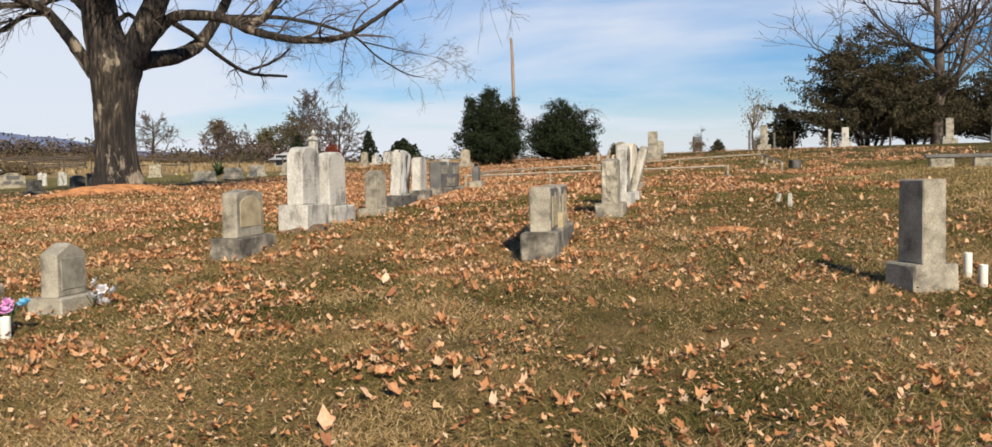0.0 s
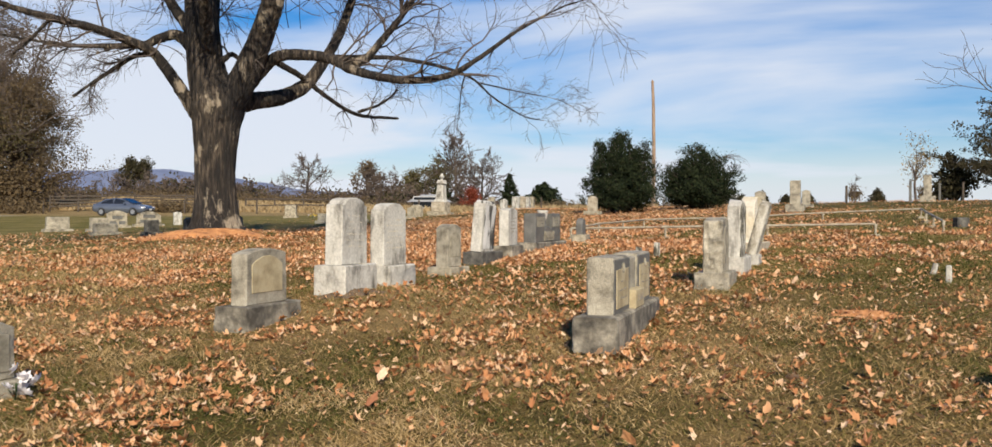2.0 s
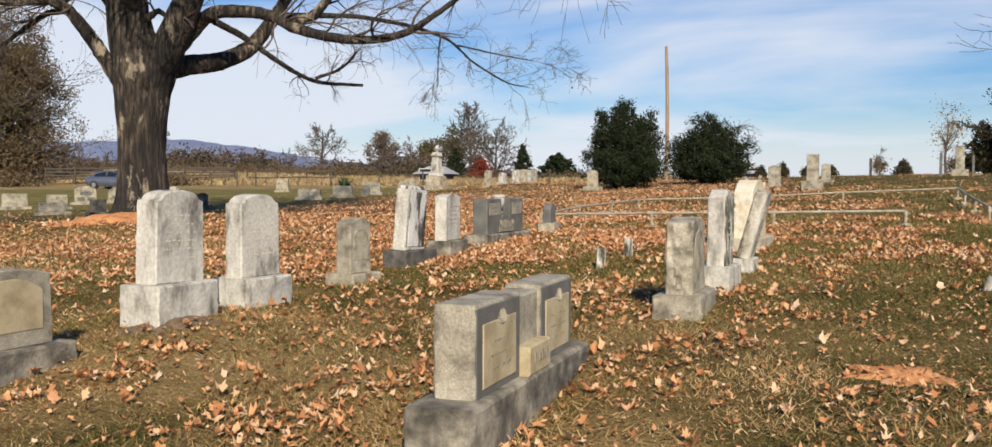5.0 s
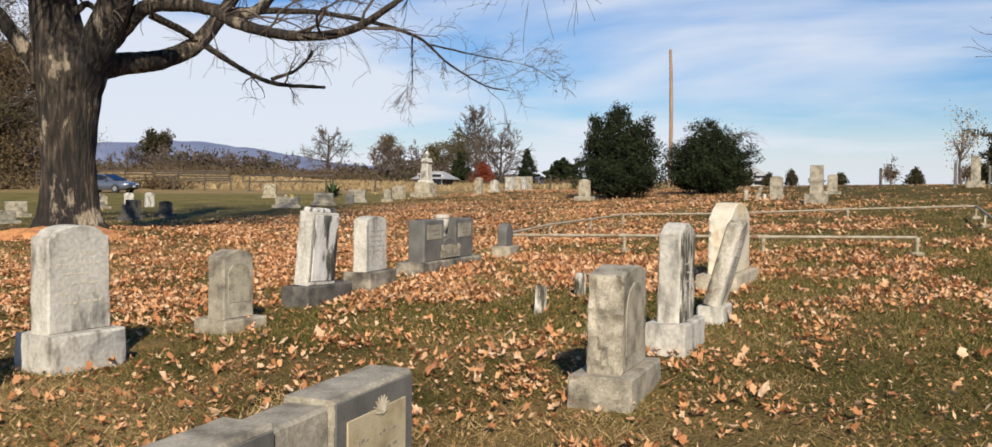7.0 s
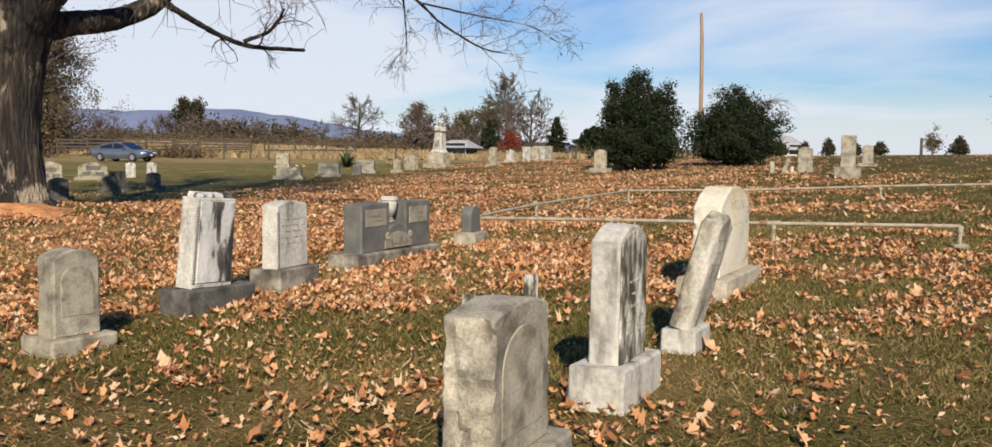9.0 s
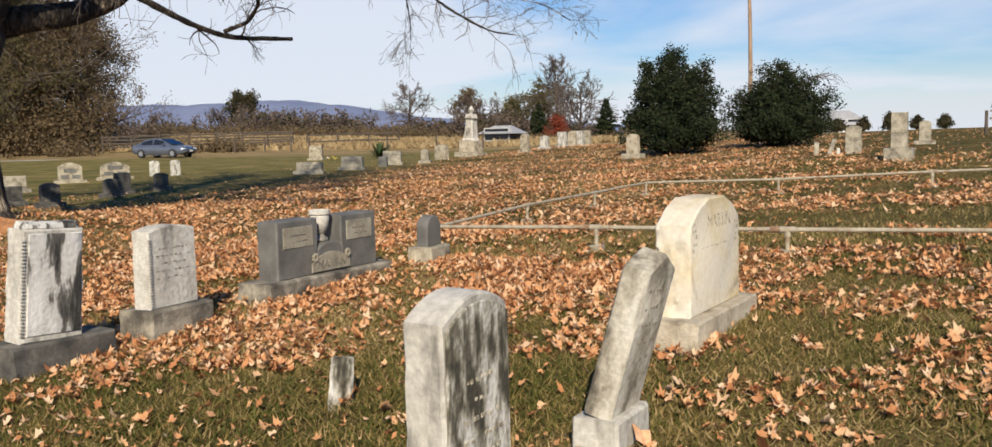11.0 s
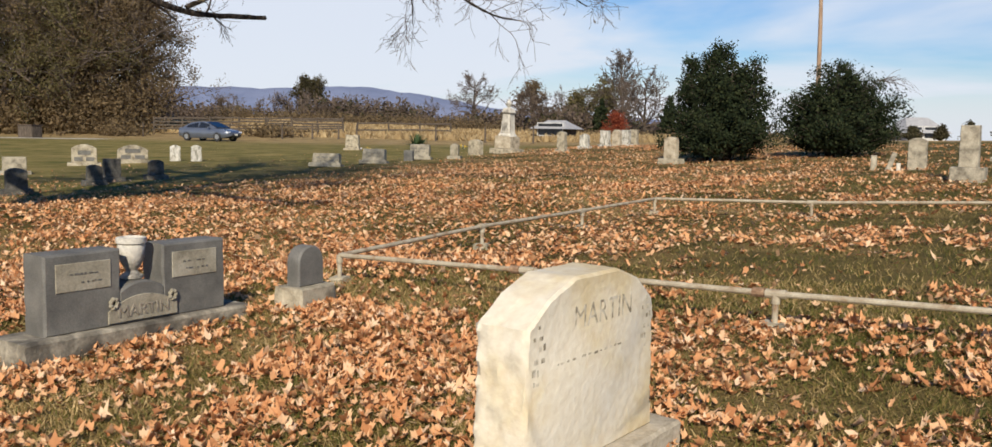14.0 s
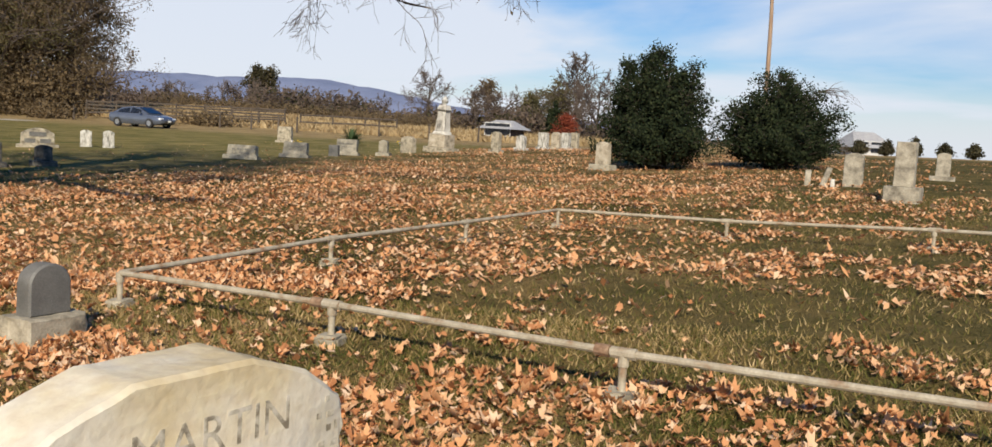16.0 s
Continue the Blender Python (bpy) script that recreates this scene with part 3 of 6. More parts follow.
# grey stone with tan panel
e, d = headstone(-2.94, 10.57, T, (0.98, 0.38, 0.20), (0.70, 0.19, 0.56), "slight", "grey granite gravestone with a tan arched panel", SOOTY, GRANITE, base_rough=0.02, seed=2)
part("panel", slab(0.52, 0.012, 0.37, "low_arch", 0.001, 2, 0.003, 0, 0.12, 0, -0.094), GRANITE_TAN, d, "tan arched inset panel")
# the two white marble stones
headstone(-2.48, 12.18, 76, (0.72, 0.43, 0.30), (0.56, 0.23, 0.78), "shoulder", "tall white marble gravestone with shouldered top, stained grey", MARBLE, MARBLE, seed=3, lines=6, line_material=CREAM, tip=(0, 1.5))
headstone(-2.33, 13.48, 72, (0.64, 0.46, 0.28), (0.54, 0.21, 0.80), "shoulder", "white marble gravestone with black lichen on its side", MARBLE, MARBLE, seed=4, lines=6, line_material=CREAM)
# small grey stone
e, d = headstone(-1.91, 15.23, 68, (0.52, 0.42, 0.11), (0.36, 0.22, 0.63), "low_arch", "small grey granite gravestone with a pale arched panel", CONCRETE, GRANITE, seed=5)
part("panel", slab(0.25, 0.012, 0.36, "arch", 0.001, 2, 0.003, 0, 0.15, 0, -0.108), CONCRETE, d, "pale arched inset panel")
# leaning white stone on dark base, and its neighbour
e, d = headstone(-1.68, 16.59, 74, (0.80, 0.36, 0.20), (0.46, 0.20, 0.78), "flat", "leaning white marble gravestone with a blackened face", BLACK_STONE, MARBLE, rough=0.012, seed=6, tip=(3, 3), shift=-0.06)
part("face", slab(0.40, 0.012, 0.70, "flat", 0.004, 8, 0.004, 0.02, 0.05, 0.01, -0.102), STREAKED, d, "black-streaked inscribed face")
part("worn_crest", slab(0.42, 0.17, 0.06, "flat", 0.02, 9, 0.02, 0.12, 0.765), STREAKED, d, "broken, blackened top edge")
bm = bmesh.new()
for k in range(28):
    box(bm, -0.222, -0.100, 0.05 + k * 0.024, 0.026, 0.02, 0.013, 0.003)
part("cord_moulding", bm, MARBLE, d)
e, d = headstone(-1.35, 17.60, 80, (0.66, 0.36, 0.22), (0.50, 0.18, 0.64), "slight", "white marble gravestone with corded edges and worn inscription", SOOTY, MARBLE, rough=0.006, seed=7, lines=5, line_material=CARVED)
bm = bmesh.new()
for k in range(24):
    box(bm, -0.235, -0.092, 0.03 + k * 0.022, 0.03, 0.02, 0.012, 0.003)
part("cord_moulding", bm, MARBLE, d)
# low-set double stone, urn between its tablets
a = radians(77)
e = thing("double_gravestone", -1.10 + math.cos(a) * 0.92 - math.sin(a) * 0.19, 18.88 + math.sin(a) * 0.92 + math.cos(a) * 0.19, 77, "wide dark grey granite double gravestone with two tan tablets", "gravestone", "gravestones")
part("plinth", slab(1.86, 0.40, 0.19, "flat", 0.016, 8, 0.02, 0.01, -0.05), SOOTY, e, "weathered grey plinth")
for sx, sd in ((-0.45, 9), (0.45, 10)):
    t = part("tablet", slab(0.56, 0.24, 0.54, "flat", 0.006, sd, 0.014, 0.0, 0.135, sx), GRANITE_DARK, e)
    part("panel", slab(0.40, 0.01, 0.19, "flat", 0.001, 2, 0.003, 0, 0.42, sx, -0.122), PANEL_GREY, t, "dull buff name panel")
    text_bars(t, GRANITE_DARK, 0.26, 0.53, -0.129, 2, 0.055, sd, sx)
c = part("centre_block", slab(0.37, 0.24, 0.30, "low_arch", 0.004, 11, 0.014, 0, 0.135), GRANITE_DARK, e)
part("name_panel", slab(0.56, 0.014, 0.18, "low_arch", 0.002, 2, 0.003, 0, 0.16, 0, -0.130), PANEL_GREY, c, "dull buff carved name panel")
lettering("MARTIN", 0.115, c, CARVED, 0, -0.139, 0.195)
for sx in (-0.24, 0.24):
    bm = bmesh.new()
    for k in range(7):
        r = bmesh.ops.create_icosphere(bm, subdivisions=1, radius=0.018, matrix=Matrix.Translation((sx + 0.025 * math.cos(k * 0.9), -0.139, 0.30 + 0.03 * math.sin(k * 0.9))))
    part("carved_leaves", bm, PANEL_GREY, c)


def lathe(profile, seg=20, x=0, y=0, z=0, flute=0.0):
    bm = bmesh.new()
    rings = []
    for r, h in profile:
        rings.append([bm.verts.new((x + r * (1 - flute * (i % 2)) * math.cos(2 * math.pi * i / seg), y + r * (1 - flute * (i % 2)) * math.sin(2 * math.pi * i / seg), z + h)) for i in range(seg)])
    for p, q in zip(rings, rings[1:]):
        for i in range(seg):
            bm.faces.new((p[i], p[(i + 1) % seg], q[(i + 1) % seg], q[i]))
    bm.faces.new(rings[0][::-1])
    bm.faces.new(rings[-1])
    return bm


ux, uy = -1.10 + math.cos(a) * 0.92 - math.sin(a) * 0.19, 18.88 + math.sin(a) * 0.92 + math.cos(a) * 0.19
urn = thing("grave_urn", ux, uy, 77, "pale carved stone urn standing between dark tablets", "urn", z=gz(ux, uy) + 0.43)
part("bowl", lathe([(0.045, 0.0), (0.08, 0.01), (0.08, 0.03), (0.05, 0.045), (0.04, 0.065), (0.06, 0.09), (0.088, 0.16), (0.096, 0.24), (0.09, 0.25), (0.105, 0.262), (0.105, 0.30), (0.085, 0.305), (0.07, 0.27)], 24, flute=0.03), MARBLE, urn)
part("filling", lathe([(0.066, 0.26), (0.07, 0.285), (0.03, 0.29)], 16), CONCRETE, urn)
# small grey rounded stone at the rail's corner
headstone(-0.32, 20.84, 80, (0.42, 0.30, 0.18), (0.30, 0.14, 0.33), "arch", "small dark round-topped gravestone on a concrete block", CONCRETE, GRANITE_DARK, base_rough=0.02, seed=12)
# double stone that the path passes close by
a = radians(80)
ex, ey = 0.62 + math.cos(a) * 1.08 - math.sin(a) * 0.19, 9.64 + math.sin(a) * 1.08 + math.cos(a) * 0.19
e = thing("double_gravestone", ex, ey, 80, "grey granite double gravestone with two tan tablets and a low middle", "gravestone", "gravestones")
part("plinth", slab(2.15, 0.38, 0.29, "flat", 0.016, 13, 0.02, 0.01, -0.05), SOOTY, e, "rough sooty plinth")
for sx, sd in ((-0.53, 14), (0.53, 15)):
    t = part("tablet", slab(0.68, 0.23, 0.48, "flat", 0.014, sd, 0.016, 0.0, 0.236, sx), GRANITE, e)
    part("face", slab(0.655, 0.012, 0.455, "flat", 0.001, 2, 0.003, 0, 0.24, sx, -0.114), GRANITE_DARK, t, "dark polished face")
    part("panel", slab(0.50, 0.012, 0.33, "flat", 0.001, 2, 0.003, 0, 0.28, sx, -0.1205), GRANITE_TAN, t, "tan inset name panel")
    bm = bmesh.new()
    for k in range(9):
        bmesh.ops.create_cone(bm, cap_ends=True, segments=6, radius1=0.012, radius2=0.003, depth=0.07, matrix=Matrix.Translation((sx + 0.03, -0.124, 0.585)) @ Euler((0, radians(-80 + 20 * k), 0)).to_matrix().to_4x4() @ Matrix.Translation((0, 0, 0.04)))
    part("carved_leaves", bm, CONCRETE, t, "carved spray of leaves")
    text_bars(t, CARVED, 0.34, 0.50, -0.1275, 3, 0.07, sd, sx)
c = part("centre_block", slab(0.37, 0.20, 0.455, "flat", 0.014, 16, 0.014, 0.0, 0.236), GRANITE, e)
n_ = part("name_block", slab(0.40, 0.10, 0.17, "flat", 0.004, 17, 0.01, 0.0, 0.236, 0, -0.13), GRANITE_TAN, e, "tan name block")
text_bars(n_, CARVED, 0.3, 0.30, -0.182, 1, 0.1, 3, 0, 0.07)
# the row on the walk's left hand: rock-faced, domed, leaning and cream stones
e, d = headstone(1.79, 13.03, T, (0.80, 0.40, 0.16), (0.58, 0.23, 0.64), "slight", "grey granite gravestone with rock-faced ends", GRANITE, GRANITE, rough=0.03, base_rough=0.02, seed=18)
part("panel", slab(0.42, 0.012, 0.44, "arch", 0.001, 2, 0.003, 0, 0.10, 0, -0.112), CONCRETE, d, "pale arched inset face")
e, d = headstone(2.11, 14.49, 75, (0.64, 0.32, 0.22), (0.435, 0.17, 0.75), "low_arch", "white marble gravestone with domed top and dark lichened face", MARBLE, MARBLE, rough=0.010, seed=19, tip=(1, -2))
part("face", slab(0.405, 0.012, 0.715, "low_arch", 0.002, 5, 0.004, 0.03, 0.004, 0, -0.088), LICHEN, d, "dark lichened inscribed face")
text_bars(d, SHALLOW, 0.28, 0.44, -0.0955, 5, 0.07, 31, 0, 0.018)
e, d = headstone(2.45, 15.83, 76, (0.40, 0.24, 0.16), (0.35, 0.14, 0.80), "peak", "thin tanned marble tablet tilting over on its white block", MARBLE, TANNED, rough=0.008, seed=20, tip=(15, 3))
text_bars(d, CARVED, 0.24, 0.62, -0.0685, 6, 0.085, 20, 0, 0.02)
e, d = headstone(2.67, 17.58, 75, (1.34, 0.44, 0.16), (1.05, 0.25, 0.765), "clipped", "broad cream limestone gravestone with rough ends", BUFF, CREAM, rough=0.016, base_rough=0.02, seed=21, taper=0.04)
lettering("MARTIN", 0.135, d, SHALLOW, 0.06, -0.1195, 0.555, 0.002)
text_bars(d, SHALLOW, 0.62, 0.43, -0.1205, 4, 0.075, 22, 0.0, 0.012)
for sx in (-0.44, 0.44):
    text_bars(d, SHALLOW, 0.10, 0.60, -0.1205, 9, 0.045, 44, sx, 0.03)
# pillar-like stone near the start
headstone(3.80, 7.57, 101, (0.40, 0.42, 0.21), (0.34, 0.22, 0.70), "flat", "grey granite gravestone standing on a square block", GRANITE, GRANITE, rough=0.012, base_rough=0.015, seed=23)
# stone at the edge of the first view
headstone(-4.85, 8.35, T, (0.55, 0.36, 0.12), (0.42, 0.18, 0.52), "flat", "grey granite gravestone beside artificial flowers", GRANITE, GRANITE, seed=24)
# stubs and small markers
for x, y, w, h, l, s in ((1.04, 17.47, 0.16, 0.25, (0, 3), 1), (0.76, 16.46, 0.15, 0.26, (-4, 10), 2), (4.43, 13.95, 0.09, 0.2, (0, -8), 3), (4.5, 14.8, 0.10, 0.14, (14, 5), 4)):
    mk = thing("footstone", x, y, 70, "small weathered marble footstone, stained dark", "gravestone", "small markers", lean=l)
    part("stone", slab(w, 0.07, h + 0.06, "flat", 0.012, s, 0.01, 0.1, -0.06), LICHEN if s < 3 else MARBLE, mk)

# ---- pipe rail round the plot ----
rail = new("pipe_rail")
tagged(rail, "low grey pipe railing on short posts round a plot", "railing")
RAIL_H = 0.25
FRONT = [(-0.71, 22.1), (1.28, 21.7), (3.26, 21.2), (5.22, 20.85)]
SIDE = [(-0.71, 22.1), (-0.23, 24.5), (0.3, 26.9), (0.84, 29.25)]
BACK = [(0.84, 29.25), (3.22, 28.85), (5.62, 28.3), (7.9, 27.5)]
RIGHT = [(7.9, 27.5), (7.4, 25.3), (6.95, 23.2), (6.55, 21.2)]


def top_of(p, up=RAIL_H):
    return Vector((p[0], p[1], gz(*p) + up))


for run in (FRONT, SIDE, BACK, RIGHT):
    for p, q in zip(run, run[1:]):
        part("pipe", tube_between(bmesh.new(), top_of(p), top_of(q), 0.022), PIPE, rail)
for p in FRONT + SIDE[1:3] + BACK + RIGHT[1:]:
    part("post", tube_between(bmesh.new(), top_of(p, -0.05), top_of(p), 0.022), PIPE, rail)
    bm = box(bmesh.new(), p[0], p[1], gz(*p) - 0.06, 0.17, 0.15, 0.11, 0.015, 0.006)
    part("concrete_foot", bm, CONCRETE, rail, "crumbling concrete foot")
    bm = tube_between(bmesh.new(), top_of(p, RAIL_H - 0.07), top_of(p, RAIL_H + 0.0), 0.031)
    part("fitting", bm, PIPE, rail)
for p, q in ((FRONT[0], FRONT[1]), (FRONT[1], FRONT[2])):
    m = top_of(p).lerp(top_of(q), 0.92)
    n_ = top_of(p).lerp(top_of(q), 0.99)
    part("union", tube_between(bmesh.new(), m, m.lerp(n_, 0.6), 0.034), RUST, rail, "rusty pipe union")
for run in (FRONT, SIDE, BACK):
    for p, q, s in zip(run[1:3], run[2:], (0, 1)):
        u = (top_of(q) - top_of(p)).normalized() * 0.07
        part("tee", tube_between(bmesh.new(), top_of(p) - u, top_of(p) + u, 0.032), PIPE, rail)

# concrete block kerb by the plot's far corner
kb = thing("plot_kerb", 10.6, 20.9, -18, "low concrete kerb blocks with dark gaps", "kerb")
for k in range(3):
    part("block", box(bmesh.new(), -0.5 + k * 0.9, 0, -0.05, 0.5, 0.22, 0.26, 0.02, 0.005), CONCRETE, kb)
# slab in dark granite: the shade on its front is put into the colour
part("slab", box(bmesh.new(), 0.4, 0.0, 0.212, 2.5, 0.26, 0.08, 0.01), GRANITE_DARK, kb)
bl = thing("dark_block", 7.5, 23.2, 20, "small dark stone block lying in the turf", "stone")
part("block", slab(0.3, 0.2, 0.26, "flat", 0.02, 3, 0.02, 0.05, -0.06), BLACK_STONE, bl)

# ---- flowers and white vases ----
def bouquet(x, y, n, r, mats, label, z=0.12):
    b = thing("artificial_flowers", x, y, 0, label, "flowers")
    rr = random.Random(int(x * 100))
    for k in range(n):
        bm = bmesh.new()
        c = Vector((rr.gauss(0, r), rr.gauss(0, r), z + rr.gauss(0, r * 0.6)))
        tilt = Euler((rr.uniform(-0.9, 0.9), rr.uniform(-0.9, 0.9), rr.uniform(0, 6)))
        for i in range(6):
            for ring, s in ((0, 1.0), (1, 0.65)):
                m = Matrix.Translation(c) @ tilt.to_matrix().to_4x4() @ Euler((0, 0, i * 1.047 + ring * 0.5)).to_matrix().to_4x4()
                v = [bm.verts.new(m @ Vector(p)) for p in ((0, 0, 0), (0.035 * s, -0.02 * s, 0.012 + 0.015 * ring), (0.06 * s, 0, 0.02 + 0.02 * ring), (0.035 * s, 0.02 * s, 0.012 + 0.015 * ring))]
                bm.faces.new(v)
        part("blossom", bm, mats[k % len(mats)], b)
    bm = bmesh.new()
    for k in range(n):
        tube_between(bm, (0, 0, 0), (rr.gauss(0, r * 0.6), rr.gauss(0, r * 0.6), z), 0.004, 5)
    part("stems", bm, YUCCA, b)


bouquet(-3.52, 8.05, 8, 0.07, [WHITE_PETAL], "white artificial flowers at a gravestone's foot")
bouquet(-3.78, 7.1, 9, 0.08, [BLUE_PETAL, PINK_PETAL, PINK_PETAL], "blue and pink artificial flowers in a white vase", 0.24)
for x, y, h, r in ((4.14, 8.11, 0.21, 0.035), (4.05, 7.68, 0.18, 0.035), (-3.72, 6.95, 0.16, 0.04)):
    v = thing("white_vase", x, y, 0, "plain white plastic grave vase", "vase", "white vases")
    part("body", lathe([(r * 0.8, -0.02), (r, 0.02), (r, h), (r * 0.85, h + 0.004), (r * 0.8, h - 0.05)], 18), WHITE_PAINT, v)


# ---- trees ----
def tubes(paths, sides):
    """Tapered tubes through lists of (point, radius), as arrays of corners and quads."""
    co, idx, base = [], [], 0
    ang = np.arange(sides) * 2 * math.pi / sides
    ca, sa = np.cos(ang)[:, None], np.sin(ang)[:, None]
    for pts, rad in paths:
        p = np.asarray(pts, float)
        n = len(p)
        d = np.gradient(p, axis=0)
        d /= np.linalg.norm(d, axis=1)[:, None] + 1e-9
        ref = np.eye(3)[np.argmin(np.abs(d).max(axis=0))]
        u = np.cross(d, ref)
        if sides >= 8:
            u[0] /= np.linalg.norm(u[0]) + 1e-9
            for q in range(1, n):
                w = u[q - 1] - d[q] * np.dot(u[q - 1], d[q])
                u[q] = w / (np.linalg.norm(w) + 1e-9)
        u /= np.linalg.norm(u, axis=1)[:, None] + 1e-9
        v = np.cross(d, u)
        ring = p[:, None, :] + np.asarray(rad, float)[:, None, None] * (ca[None] * u[:, None, :] + sa[None] * v[:, None, :])
        co.append(ring.reshape(-1, 3))
        i, j = np.meshgrid(np.arange(n - 1), np.arange(sides), indexing="ij")
        k = (j + 1) % sides
        idx.append((base + np.stack([i * sides + j, i * sides + k, (i + 1) * sides + k, (i + 1) * sides + j], -1)).reshape(-1))
        base += n * sides
    return np.concatenate(co), np.concatenate(idx)


def spline(ctrl, n):
    """A smooth line through control rows (x, y, z, radius)."""
    c = np.asarray(ctrl, float)
    c = np.concatenate([[2 * c[0] - c[1]], c, [2 * c[-1] - c[-2]]])
    out = []
    for i in range(1, len(c) - 2):
        t = np.linspace(0, 1, n, endpoint=False)[:, None]
        p0, p1, p2, p3 = c[i - 1:i + 3]
        out.append(0.5 * (2 * p1 + (p2 - p0) * t + (2 * p0 - 5 * p1 + 4 * p2 - p3) * t ** 2 + (3 * p1 - p0 - 3 * p2 + p3) * t ** 3))
    out = np.concatenate(out + [c[-2:-1]])
    return out[:, :3], np.maximum(out[:, 3], 0.004)


def grow(r, start, heading, length, radius, droop, depth, sink, spread=0.7, kids=(3, 5), seg=6, up=0.0, thin=0.004):
    """A crooked branch and, by the depth left, its side branches; (points, radii) rows are put into sink[depth]."""
    p, d = np.array(start, float), np.array(heading, float)
    d /= np.linalg.norm(d)
    pts, step = [p.copy()], length / seg
    for i in range(seg):
        d = d + r.normal(0, 0.17, 3) + np.array([0, 0, up - droop * (i / seg)])
        d /= np.linalg.norm(d)
        p = p + d * step
        pts.append(p.copy())
    rad = np.linspace(max(radius, thin), max(radius * 0.3, thin), seg + 1)
    sink.setdefault(depth, []).append((pts, rad))
    if depth > 0:
        for k in range(r.integers(kids[0], kids[1] + 1)):
            i = r.integers(1, seg + 1)
            h = (pts[i] - pts[i - 1]) / step + r.normal(0, spread, 3)
            grow(r, pts[i], h, length * r.uniform(0.42, 0.72), rad[i] * r.uniform(0.5, 0.8), droop, depth - 1, sink, spread, kids, max(3, seg - 1), up, thin)


def leaves_on(r, points, per, size, spread):
    """Small folded leaf quads scattered about points: corners and quads."""
    c = np.repeat(points, per, axis=0)
    c = c + r.normal(0, spread, c.shape)
    n = len(c)
    a = r.normal(0, 1, (n, 3))
    a /= np.linalg.norm(a, axis=1)[:, None]
    b = np.cross(a, r.normal(0, 1, (n, 3)))
    b /= np.linalg.norm(b, axis=1)[:, None]
    s = size * r.uniform(0.6, 1.4, (n, 1))
    co = np.stack([c - a * s, c - b * s * 0.55, c + a * s, c + b * s * 0.55], 1).reshape(-1, 3)
    return co, np.arange(4 * n)


def put_tree(name, x, y, label, trunk_paths, twig_sets, leaf=None, leaf_material_=None, bark=TWIG, category="tree", trunk_sides=10, group=""):
    """A tree: trunk and limbs, branches, and a crown of leaves or twigs."""
    e = thing(name, x, y, 0, label, category, group)
    off = np.array([x, y, gz(x, y)])
    co, idx = tubes(trunk_paths, trunk_sides)
    array_object("trunk", co - off, idx, 4, bark, e, True)
    if twig_sets:
        co, idx = tubes(twig_sets, 4)
        tagged(array_object("limbwork", co - off, idx, 4, TWIG, e, True), kind="stuff")
    if leaf is not None:
        array_object("crown", leaf[0] - off, leaf[1], 4, leaf_material_, e)
    return e


# the old maple; limb rows are metres across (towards the right of the walk), away from the walk, up, and radius
MX, MY = -9.9, 24.1
RIGHT_, AWAY_ = np.array([0.898, 0.44, 0]), np.array([-0.44, 0.898, 0])
MZ = gz(MX, MY)


def maple_row(px, away, py, r):
    """Limb points: across and up in sixtieths of a metre as at the trunk's distance, and metres away from the walk."""
    k = 1 + away / 24.3
    up = 1.75 + (MZ + (366 - py) / 60.4 - 1.75) * k
    return (MX + RIGHT_[0] * (px - 350) / 60.4 * k + AWAY_[0] * away, MY + RIGHT_[1] * (px - 350) / 60.4 * k + AWAY_[1] * away, up, r)


